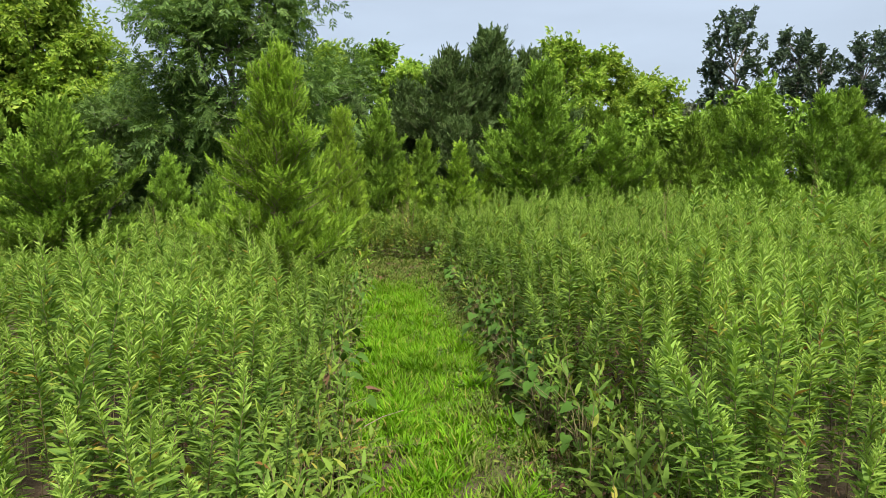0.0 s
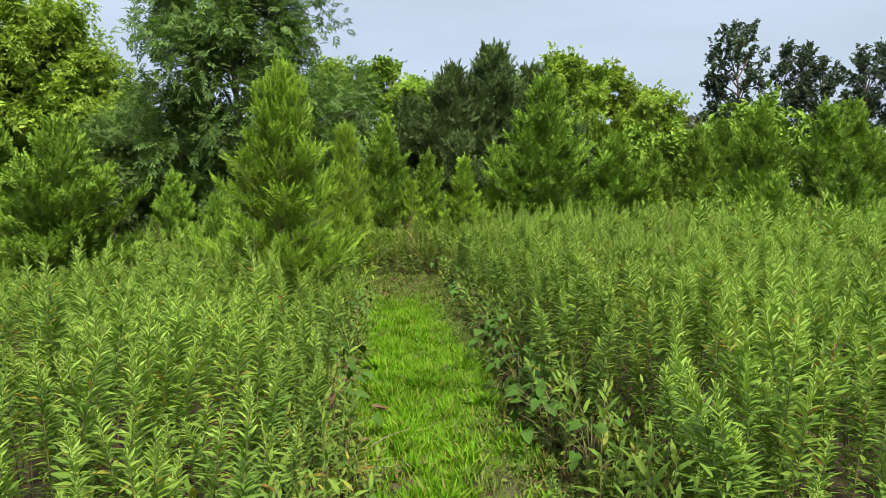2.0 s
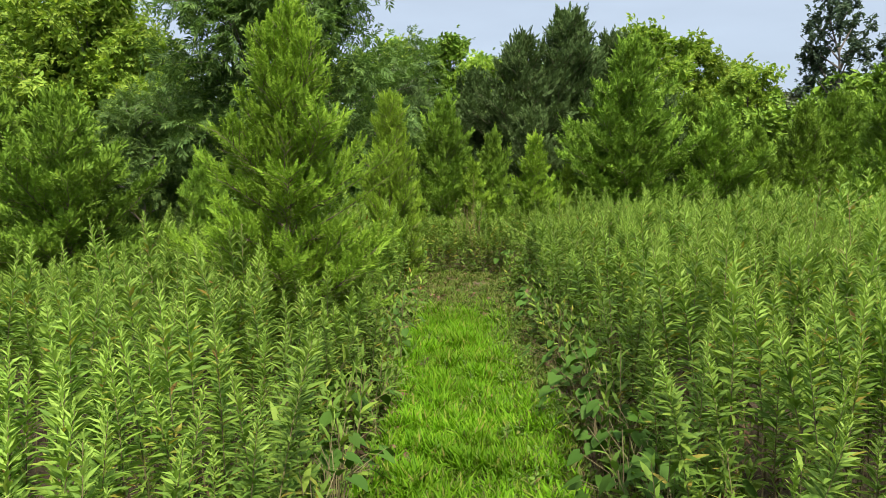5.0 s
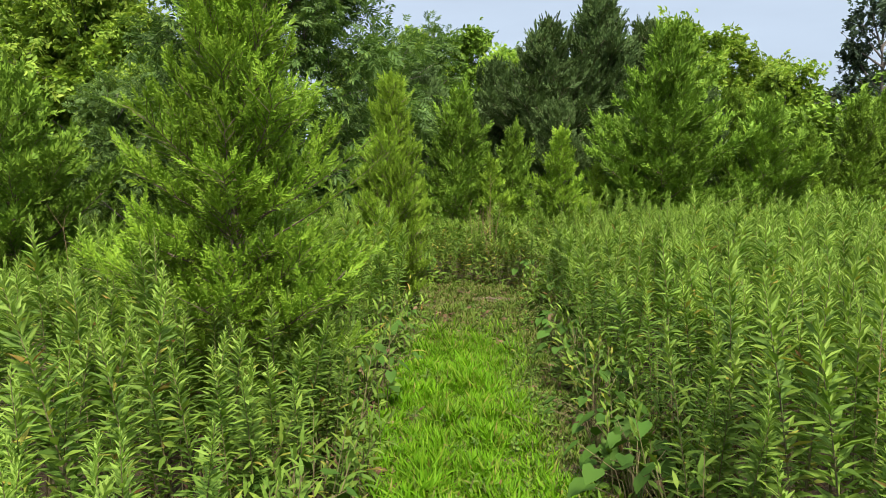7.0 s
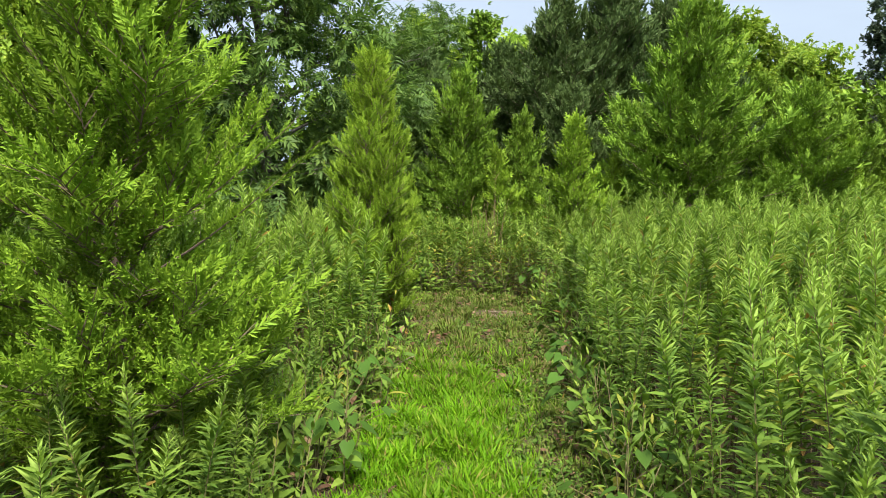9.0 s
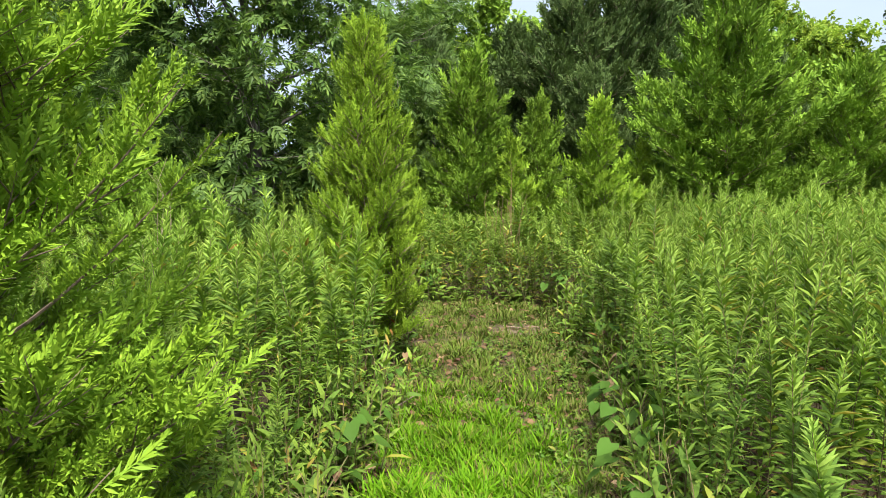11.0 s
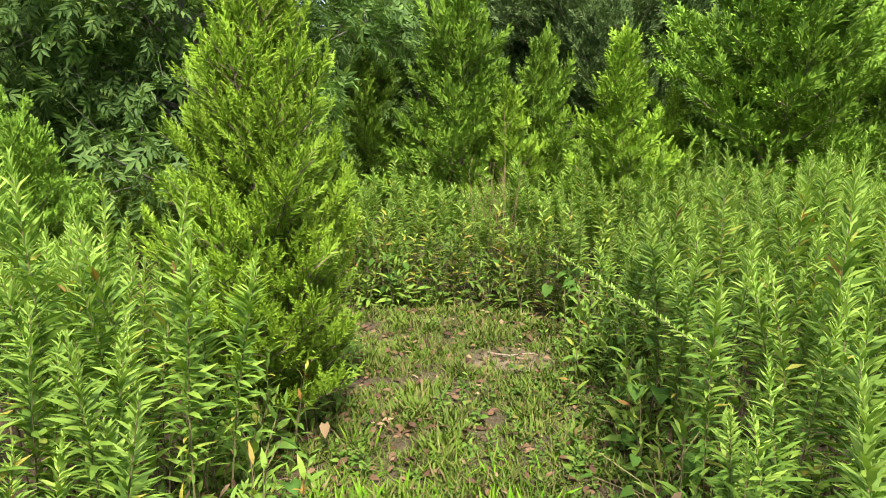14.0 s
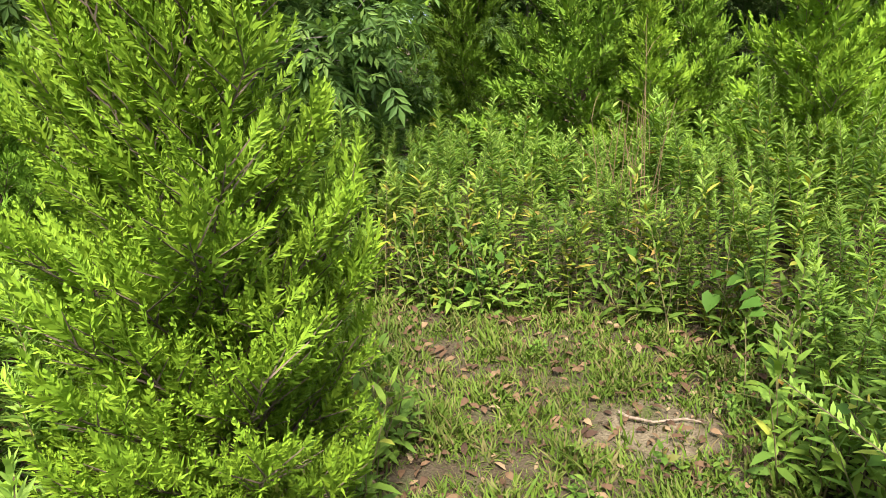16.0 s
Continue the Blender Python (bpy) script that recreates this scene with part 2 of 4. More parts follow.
def unit(v):
    v = np.asarray(v, float)
    return v / np.maximum(np.linalg.norm(v, axis=-1, keepdims=True), 1e-9)


def frames_along(D, size, roll, width=1.0):
    """Frames whose x axis runs along D (n,3), scaled by size, rolled about it."""
    D = unit(D)
    up = np.tile([0.0, 0.0, 1.0], (len(D), 1))
    up[np.abs(D[:, 2]) > 0.97] = (1.0, 0.0, 0.0)
    S = unit(np.cross(up, D))
    N = np.cross(D, S)
    c, s = np.cos(roll)[:, None], np.sin(roll)[:, None]
    S2, N2 = S * c + N * s, N * c - S * s
    sz = np.asarray(size, float).reshape(-1, 1)
    return np.stack([D * sz, S2 * sz * width, N2 * sz], axis=2)


def tube(points, radii, sides=5):
    """A tapered limb along points."""
    P = np.asarray(points, float)
    n = len(P)
    tang = unit(np.gradient(P, axis=0))
    ref = np.array([1.0, 0.13, 0.0]) if abs(tang[0][2]) > 0.6 else np.array([0.0, 0.1, 1.0])
    A = unit(np.cross(tang, ref))
    B = np.cross(tang, A)
    ang = np.linspace(0, 2 * math.pi, sides, endpoint=False)
    V = (P[:, None] + np.asarray(radii)[:, None, None] * (A[:, None] * np.cos(ang)[None, :, None] + B[:, None] * np.sin(ang)[None, :, None])).reshape(-1, 3)
    T = []
    for i in range(n - 1):
        for k in range(sides):
            a, b = i * sides + k, i * sides + (k + 1) % sides
            T += [(a, b, a + sides), (b, b + sides, a + sides)]
    V = np.vstack([V, P[-1:] + tang[-1:] * radii[-1]])
    T += [((n - 1) * sides + k, (n - 1) * sides + (k + 1) % sides, n * sides) for k in range(sides)]
    return V, np.array(T)


def lance(w=0.09, droop=0.14, fold=0.03):
    """A lance-shaped leaf blade, one long."""
    V = [(0, 0, 0), (0.28, w, fold), (0.28, -w, fold), (0.64, 0.85 * w, fold - droop * 0.35), (0.64, -0.85 * w, fold - droop * 0.35), (1, 0, -droop)]
    return np.array(V), np.array([(0, 2, 1), (1, 2, 4), (1, 4, 3), (3, 4, 5)])


def heart_leaf():
    """A broad vine leaf, one long, cupped along its rib."""
    V = [(0.05, 0, 0), (-0.12, 0.26, 0.05), (0.18, 0.46, 0.08), (0.58, 0.33, 0.03), (1, 0, -0.14), (0.58, -0.33, 0.03), (0.18, -0.46, 0.08), (-0.12, -0.26, 0.05), (0.5, 0, -0.04)]
    return np.array(V), np.array([(0, 2, 1), (0, 8, 2), (2, 8, 3), (3, 8, 4), (4, 8, 5), (5, 8, 6), (6, 8, 0), (0, 7, 6)])


def diamond(w):
    return np.array([(0, 0, 0), (0.4, w, 0), (1, 0, 0), (0.4, -w, 0)]), np.array([(0, 2, 1), (0, 3, 2)])


def pinnate_piece(pairs=3):
    """A compound leaf, one long, of paired leaflets."""
    out, lf = [], (np.array([(0, 0, 0), (0.45, 0.17, 0.03), (1, 0, -0.12), (0.45, -0.17, 0.03)]), np.array([(0, 2, 1), (0, 3, 2)]))
    for i in range(pairs):
        s = 0.3 + 0.5 * i / pairs
        for sg in (1, -1):
            d = np.array([[0.62, 0.78 * sg, -0.12]])
            out.append(spread(*lf, frames_along(d, [0.36], np.zeros(1)), np.array([[s, 0, -0.1 * s]])))
    out.append(spread(*lf, frames_along(np.array([[1, 0, -0.25]]), [0.4], np.zeros(1)), np.array([[0.66, 0, -0.07]])))
    out.append((np.array([(0, 0.008, 0), (0, -0.008, 0), (0.7, 0, -0.08)]), np.array([(0, 1, 2)])))
    return joined(out)


def cluster_piece(n=6, w=0.3, seed=2):
    """A tuft of simple leaves on a twig end."""
    r = np.random.default_rng(seed)
    D = unit(np.column_stack([r.uniform(0.1, 1.0, n), r.normal(0, 0.8, n), r.normal(-0.1, 0.5, n)]))
    P = np.column_stack([r.uniform(0, 0.55, n), r.normal(0, 0.1, n), r.normal(0, 0.1, n)])
    lf = (np.array([(0, 0, 0), (0.35, w, 0.03), (1, 0, -0.1), (0.35, -w, 0.03)]), np.array([(0, 2, 1), (0, 3, 2)]))
    return spread(*lf, frames_along(D, r.uniform(0.4, 0.62, n), r.uniform(-0.7, 0.7, n)), P)


# ---- the mown path: its two edges and the bend at its end ----
def edge_left(y):
    return -0.53 - 0.108 * (y - 3.2) + 0.05 * math.sin(2.3 * y) + 0.025 * math.sin(6.1 * y + 1)


def edge_right(y):
    return 0.66 - 0.079 * (y - 3.4) + 0.05 * math.sin(1.9 * y + 2) + 0.025 * math.sin(5.3 * y)


def inside_path(x, y):
    """How far inside the mown way a place lies, in metres; outside it is minus."""
    end = 12.35 - 0.35 * max(0.0, min(1.0, (x + 0.5) / 0.5)) + 0.06 * math.sin(5 * x)
    d = min(x - edge_left(y), edge_right(y) - x, end - y)
    bend = min(end - y, y - (11.05 + 0.05 * math.sin(4 * x)), -1.0 - x, x + 7.0)
    return max(d, bend)


CEDAR_A, CEDAR_B = (-1.62, 6.8), (-1.46, 10.15)

# ---- ground ----
def build_ground():
    u = np.linspace(-1, 1, 221)
    ax = 14 * u + 386 * np.sign(u) * np.abs(u) ** 7
    X, Y = np.meshgrid(ax, ax + 7.0)
    Z = np.zeros_like(X)
    for i in range(X.shape[0]):
        for j in range(X.shape[1]):
            x, y = X[i, j], Y[i, j]
            if abs(x) < 14 and -6 < y < 20:
                Z[i, j] = 0.022 * noise.noise((x * 1.7, y * 1.7, 0)) + 0.012 * noise.noise((x * 6, y * 6, 3))
    n = len(u)
    idx = np.arange(n * n).reshape(n, n)
    a, b, c, d = idx[:-1, :-1].ravel(), idx[:-1, 1:].ravel(), idx[1:, 1:].ravel(), idx[1:, :-1].ravel()
    T = np.concatenate([np.column_stack([a, b, c]), np.column_stack([a, c, d])])
    me = tri_mesh("ground", np.column_stack([X.ravel(), Y.ravel(), Z.ravel()]), T, [M_SOIL], smooth=True)
    return tagged(new("ground", me), "dark bare soil with thatch under a weedy meadow", "ground", kind="structure")


ground = build_ground()


# ---- trees ----
def frond_piece(n, w, seed, wide=0.42, flat=0.45):
    """A compact cedar frond, one long: an up-curved spine close-set with short scaly twigs, broadest below the middle."""
    g = np.random.default_rng(seed)
    out = []
    for s0, s1 in ((0.0, 0.5), (0.45, 1.0)):
        d = np.array([[s1 - s0, 0.0, 0.16 * (s1 ** 2 - s0 ** 2)]])
        out.append(spread(*diamond(w * 0.9 / (s1 - s0)), frames_along(d, [s1 - s0], np.array([0.4])), np.array([[s0, 0, 0.16 * s0 ** 2]])))
    for i in range(n):
        s = 0.04 + 0.9 * (i + g.uniform(0, 0.7)) / n
        side = 1 if i % 2 else -1
        q = radians(g.uniform(30, 52)) * (1 - 0.4 * s)
        ln = wide * (0.45 + 0.55 * math.sin(math.pi * min(1.0, 0.25 + 0.8 * s))) * (1 - 0.55 * s) * g.uniform(0.65, 1.25)
        d = np.array([[math.cos(q), side * math.sin(q), flat * g.normal(0.12, 0.6)]])
        out.append(spread(*diamond(w / ln), frames_along(d, [ln], np.array([g.uniform(-0.9, 0.9)])), np.array([[s, 0, 0.16 * s * s]])))
    return joined(out)


def cedar_parts(h, r, seed, limbs, gap, frond, size, power=0.8, rise=(8, 55), low=0.04, inner=0.14, lift=0.30, ragged=0.25):
    """Trunk, limbs (a list) and crown of a red cedar, each as (verts, triangles).

    Limbs leave the trunk flatter below and steeper above; each carries side branches set with compact fronds."""
    g = np.random.default_rng(seed)
    k = np.linspace(0, 1, 7)
    wob = np.column_stack([0.05 * r * np.sin(3 * k + seed), 0.05 * r * np.cos(2.4 * k + seed), np.zeros(7)]) * k[:, None]
    trunk_pts = np.column_stack([np.zeros(7), np.zeros(7), -0.05 + (h * 0.97 + 0.05) * k]) + wob
    trunk = tube(trunk_pts, (0.014 + 0.009 * h) * (1 - 0.94 * k), 7)
    wood, P, D, S, TP, TD, TS = [], [], [], [], [], [], []
    for i in range(limbs):
        f = low + (0.95 - low) * ((i + g.uniform(0, 1)) / limbs) ** 1.1
        ln = r * (1.0 - f) ** power * (1.0 + ragged * g.choice([-1.3, -0.6, 0.0, 0.1, 0.9])) * g.uniform(0.92, 1.08) + 0.05 * r + 0.03
        if f < 0.22:
            ln *= 0.52 + 2.2 * f
        whip = f > 0.25 and g.random() < 0.12
        a = i * 2.4 + g.uniform(-0.35, 0.35)
        e0 = radians(rise[0] + (rise[1] - rise[0]) * f ** 1.2 + (22 if whip else 0) + g.normal(0, 7))
        ln *= 1.3 if whip else 1.0
        e1 = e0 + radians(g.uniform(6, 26))
        pts = [np.array([np.interp(f, k, wob[:, 0]), np.interp(f, k, wob[:, 1]), f * h * 0.95])]
        for q in range(5):
            e = e0 + (e1 - e0) * q / 4
            a += g.uniform(-0.12, 0.12)
            pts.append(pts[-1] + ln / 5 * np.array([math.cos(a) * math.cos(e), math.sin(a) * math.cos(e), math.sin(e)]))
        pts = np.array(pts)
        limb = [tube(pts, (0.0025 + 0.007 * ln) * np.linspace(1, 0.18, 6), 4)]
        seg = unit(np.gradient(pts, axis=0))
        nb = max(3, int(ln * (1 - inner) / gap))
        for b in range(nb + 1):
            s = inner + (1 - inner) * b / nb
            p = np.array([np.interp(s * 5, range(6), pts[:, c]) for c in range(3)])
            d = unit(np.array([np.interp(s * 5, range(6), seg[:, c]) for c in range(3)]))
            if b == nb:
                for q in range(3):
                    TP.append(p - d * size * (0.5 + 0.9 * q))
                    TD.append(unit(d + (g.normal(0, 0.35, 3) if q else 0) + np.array([0, 0, 0.25])))
                    TS.append(size * g.uniform(1.3, 2.0) * (1.3 if whip else 1.0) * (1 - 0.15 * q))
                continue
            side = unit(np.cross(d, (0, 0, 1))) * (1 if b % 2 else -1)
            bd = unit(d * 0.75 + side * g.uniform(0.35, 1.0) + np.array([0, 0, g.uniform(-0.1, 0.6)]))
            bl = (0.36 * ln * (1 - 0.7 * s) + 0.35 * size) * g.uniform(0.6, 1.25)
            limb.append(tube(np.array([p, p + bd * (bl + 0.3 * size)]), [0.0028, 0.001], 3))
            ns = max(2, int(round(bl / (size * 0.30))))
            for q in range(ns):
                w = (q + 0.6) / ns
                fan = side * 0.55 * (1 if q % 2 else -1) * (w < 0.95)
                P.append(p + bd * bl * w + g.normal(0, 0.05 * size, 3))
                D.append(unit(bd + fan * 0.8 + g.normal(0, 0.22, 3) + np.array([0, 0, lift])))
                S.append(size * g.uniform(0.7, 1.2))
        wood.append(joined(limb))
    for q in range(10):  # leading shoots
        P.append(np.array([0, 0, h * (0.80 + 0.15 * q / 10)]) + wob[-1])
        D.append(unit(np.array([g.normal(0, 0.28), g.normal(0, 0.28), 1.0])))
        S.append(size * g.uniform(0.8, 1.3))
    crown = spread(*frond, frames_along(np.array(D), S, g.uniform(-1.3, 1.3, len(P))), np.array(P))
    shoots = spread(*frond, frames_along(np.array(TD), TS, g.uniform(-1.3, 1.3, len(TP)), 0.6), np.array(TP))
    return trunk, wood, joined([crown, shoots])


PLUME_FINE, FROND_MID = frond_piece(36, 0.0255, 1, 0.31, 0.95), frond_piece(16, 0.056, 4, 0.40, 0.8)


def cedar_tree(x, y, parts, leaf, label, turn=0.0, scale=1.0, group="", each_limb=False):
    base = new("cedar_tree")
    trunk, wood, crown = parts
    child("trunk", tri_mesh("cedar_trunk", *trunk, [M_CEDARBARK], smooth=True), base, "grey-brown shredding bark trunk")
    for pc in wood if each_limb else [joined(wood)]:
        ob = child("limb" if each_limb else "branchwork", tri_mesh("cedar_limb", *pc, [M_CEDARBARK]), base)
        if not each_limb:
            tagged(ob, "thin brown branches", kind="stuff")
    tagged(child("crown", tri_mesh("cedar_crown", *crown, [leaf]), base), kind="stuff")
    base.matrix_world = pose(x, y, 0, 0, 0, turn) @ Matrix.Scale(scale, 4)
    return tagged(base, label, "tree", group)


tree_a = cedar_tree(*CEDAR_A, cedar_parts(2.8, 0.72, 11, 130, 0.028, PLUME_FINE, 0.135, 0.68, (2, 60), ragged=0.32), M_CEDAR,
                    "young broad red cedar with yellow-green feathery sprays beside the path", each_limb=True)
tree_b = cedar_tree(*CEDAR_B, cedar_parts(2.5, 0.50, 23, 156, 0.028, PLUME_FINE, 0.125, 0.46, (26, 62), lift=0.6, ragged=0.18), M_CEDAR,
                    "slim upright young red cedar, bright green, at the path's bend", each_limb=True)

MID_PARTS = {
    "broad": cedar_parts(3.0, 1.15, 31, 100, 0.055, FROND_MID, 0.21, 0.8, (2, 55), ragged=0.3),
    "cone": cedar_parts(3.0, 0.95, 37, 100, 0.052, FROND_MID, 0.20, 0.85, (4, 58), ragged=0.25),
    "spiky": cedar_parts(2.2, 0.62, 41, 70, 0.048, FROND_MID, 0.16, 0.9, (18, 60), ragged=0.4),
    "big": cedar_parts(4.2, 1.55, 43, 116, 0.066, FROND_MID, 0.235, 0.75, (0, 55), low=0.13, ragged=0.3),
}
MID_H = {"broad": 3.0, "cone": 3.0, "spiky": 2.2, "big": 4.2}


def stand(kind, leaf, label, places):
    """Cedars of one kind: the first is built, the others are its copies."""
    first = None
    for x, y, h, turn in places:
        if first is None:
            first = ob = cedar_tree(x, y, MID_PARTS[kind], leaf, label, turn, group="cedars along the thicket edge")
        else:
            ob = copy_thing(first, pose(x, y, 0, 0, 0, turn))
        ob.scale = (h / MID_H[kind],) * 3


stand("broad", M_CEDAR_FAR, "broad young red cedar, yellow-green, standing in the weeds",
      [(-5.3, 9.7, 2.55, 20), (-6.9, 10.6, 2.6, 140), (3.75, 15.6, 2.7, 80), (5.4, 11.6, 1.75, 200), (-3.7, 11.4, 1.5, 300)])
stand("cone", M_CEDAR_FAR, "conical red cedar in mid green at the thicket edge",
      [(-1.37, 15.3, 3.0, 0), (-0.45, 16.3, 2.4, 90), (5.6, 19.0, 2.6, 210), (7.2, 20.5, 3.3, 45), (9.9, 18.4, 3.7, 130), (-4.7, 12.2, 1.9, 170), (11.6, 17.2, 3.6, 260), (6.4, 14.6, 3.2, 310), (7.6, 13.4, 2.2, 20), (-2.7, 16.4, 2.6, 70)])
stand("spiky", M_CEDAR, "small spiky red cedar with browned lower twigs",
      [(0.34, 13.8, 2.2, 0), (-0.75, 14.9, 1.8, 120), (4.9, 17.0, 2.0, 240), (1.0, 15.3, 1.7, 40)])
stand("big", M_CEDAR_FAR, "tall dense red cedar at the thicket edge",
      [(2.1, 15.4, 4.0, 0), (8.4, 21.5, 3.6, 70), (12.0, 21.0, 4.1, 150), (4.6, 21.5, 3.6, 290), (-9.4, 13.5, 3.6, 110), (10.2, 24.5, 3.8, 15)])
stand("big", M_CEDAR_DARK, "old dark green red cedar with several pointed tops",
      [(1.3, 20.4, 5.7, 30), (0.25, 19.6, 5.0, 130), (2.6, 21.6, 5.3, 250), (-1.2, 21.5, 4.4, 330), (-2.6, 18.6, 4.0, 60), (-6.5, 18.5, 4.2, 300), (3.1, 17.6, 3.2, 100), (0.4, 17.6, 3.0, 210)])


def broadleaf_parts(h, r, seed, limbs, tufts, piece, size, low=0.2, stretch=1.0, lumps=9, hang=0.0, loose=0.055):
    """Trunk, limbs (a list) and an uneven, gappy crown of leaf tufts round the limbs' ends."""
    g = np.random.default_rng(seed)
    k = np.linspace(0, 1, 6)
    tr = np.column_stack([0.10 * r * (np.sin(2.2 * k + seed) - math.sin(seed)), 0.10 * r * (np.cos(1.7 * k + seed) - math.cos(seed)), -0.06 + h * 0.9 * k])
    trunk = tube(tr, (0.02 + 0.011 * h) * (1 - 0.88 * k), 8)
    wood, P, D = [], [], []
    for i in range(limbs):
        f = low + (0.93 - low) * ((i + g.uniform(0, 1)) / limbs)
        p0 = np.array([np.interp(f, k, tr[:, c]) for c in range(3)])
        a = i * 2.4 + g.uniform(-0.5, 0.5)
        rel = (f - low) / (1 - low)
        reach = r * (0.35 + 0.75 * math.sin(math.pi * min(1, 0.22 + 0.78 * rel)) ** 0.8) * g.uniform(0.6, 1.12)
        e = radians(g.uniform(10, 42) + 26 * rel)
        d0 = np.array([math.cos(a) * math.cos(e), math.sin(a) * math.cos(e), math.sin(e) * stretch])
        p2 = p0 + d0 * reach
        p1 = (p0 + p2) / 2 + g.normal(0, 0.06 * r, 3)
        limb = [tube(np.array([p0, p1, p2]), [0.005 * h + 0.004, 0.003 * h, 0.004], 5)]
        for j in range(lumps):
            s = g.uniform(0.3, 1.0)
            q0 = p0 + (p1 - p0) * 2 * s if s < 0.5 else p1 + (p2 - p1) * (2 * s - 1)
            qd = unit(d0 + g.normal(0, 0.75, 3))
            ql = r * g.uniform(0.16, 0.42)
            limb.append(tube(np.array([q0, q0 + qd * ql]), [0.006, 0.002], 3))
            for t in range(tufts):
                w = g.uniform(0.25, 1.08)
                P.append(q0 + qd * ql * w + g.normal(0, loose * r, 3))
                D.append(unit(qd * 0.5 + g.normal(0, 0.7, 3) + np.array([0, 0, -hang])))
        wood.append(joined(limb))
    n = len(P)
    crown = spread(*piece, frames_along(np.array(D), size * g.uniform(0.65, 1.25, n), g.uniform(-0.9, 0.9, n)), np.array(P))
    return trunk, wood, crown


def broadleaf_tree(name, x, y, parts, leaf, label, turn=0.0, group="", each_limb=False):
    base = new(name)
    trunk, wood, crown = parts
    child("trunk", tri_mesh(name + "_trunk", *trunk, [M_BARK], smooth=True), base)
    for pc in wood if each_limb else [joined(wood)]:
        ob = child("limb" if each_limb else "branchwork", tri_mesh(name + "_limb", *pc, [M_BARK]), base)
        if not each_limb:
            tagged(ob, kind="stuff")
    tagged(child("crown", tri_mesh(name + "_crown", *crown, [leaf]), base), kind="stuff")
    base.matrix_world = pose(x, y, 0, 0, 0, turn)
    return tagged(base, label, "tree", group)


def repeat(ob, places):
    for x, y, s, turn in places:
        copy_thing(ob, pose(x, y, 0, 0, 0, turn)).scale = (s,) * 3


PINNATE, TUFT, TUFT_FAR = pinnate_piece(3), cluster_piece(6, 0.24, 2), cluster_piece(6, 0.26, 6)
ash_tree = broadleaf_tree("ash_tree", -4.3, 14.6, broadleaf_parts(7.4, 2.35, 51, 42, 22, PINNATE, 0.31, 0.03, 0.9, 13, 0.25), M_ASH,
                          "tall dark green ash with drooping compound leaves behind the cedars", each_limb=True)
ash_small = broadleaf_tree("ash_tree", -2.7, 20.0, broadleaf_parts(5.0, 1.6, 53, 22, 19, PINNATE, 0.30, 0.04, 0.9, 10, 0.25), M_ASH, "smaller grey-green ash in the thicket", 0, "small ashes in the thicket")
repeat(ash_small, [(-6.9, 15.6, 0.72, 80), (-2.3, 16.9, 0.55, 200), (-6.3, 13.2, 0.6, 140), (-3.0, 14.2, 0.42, 300)])
big_leafy = broadleaf_tree("maple_tree", -11.4, 20.2, broadleaf_parts(6.8, 2.3, 57, 30, 18, TUFT, 0.31, 0.06, 1.0, 12, 0.3), M_BRIGHT, "bright green large-leaved tree above the cedars", 0, "maples behind the thicket")
repeat(big_leafy, [(-13.6, 20.5, 0.95, 120), (-9.7, 19.8, 0.80, 200), (-17.5, 24.0, 1.2, 60), (-13.8, 17.0, 0.72, 20)])
far_bright = broadleaf_tree("maple_tree", 6.7, 40, broadleaf_parts(9.3, 2.7, 61, 26, 17, TUFT_FAR, 0.44, 0.12, 1.0, 9), M_BRIGHT, "bright yellow-green maple in the wood behind", 0, "trees of the wood behind")
repeat(far_bright, [(9.9, 44, 0.98, 80), (12.6, 45, 0.86, 150), (-6.3, 40, 0.95, 200), (-1.5, 37, 0.80, 300), (4.2, 44, 0.94, 20), (-9.5, 42, 0.92, 110), (11.0, 38, 0.72, 250)])
far_green = broadleaf_tree("oak_tree", -4.2, 41, broadleaf_parts(9.6, 2.2, 67, 24, 14, TUFT_FAR, 0.42, 0.1, 1.1, 9), M_CEDAR_FAR, "mid green oak in the wood behind", 0, "trees of the wood behind")
repeat(far_green, [(1.2, 42, 0.86, 80), (-2.6, 45, 0.95, 10), (3.0, 40, 0.82, 190)])
far_oak = broadleaf_tree("oak_tree", 19.0, 46, broadleaf_parts(12.4, 2.3, 71, 28, 8, TUFT_FAR, 0.42, 0.22, 1.7, 9, 0.0, 0.03), M_OAK, "dark blue-green oak with an open upright crown", 0, "dark oaks on the skyline")
repeat(far_oak, [(22.8, 46.5, 0.90, 70), (24.4, 47, 0.82, 160), (27.2, 46, 0.88, 250), (29.8, 45, 0.86, 20), (33.0, 46, 0.9, 100)])
far_pale = broadleaf_tree("willow_tree", 14.4, 46, broadleaf_parts(6.3, 1.7, 73, 16, 4, TUFT_FAR, 0.5, 0.2, 1.3, 7), M_PALE, "thin pale grey-green willow with bare twig ends", 0, "pale willows on the skyline")
repeat(far_pale, [(16.3, 47, 1.0, 70), (12.9, 48, 0.9, 200)])
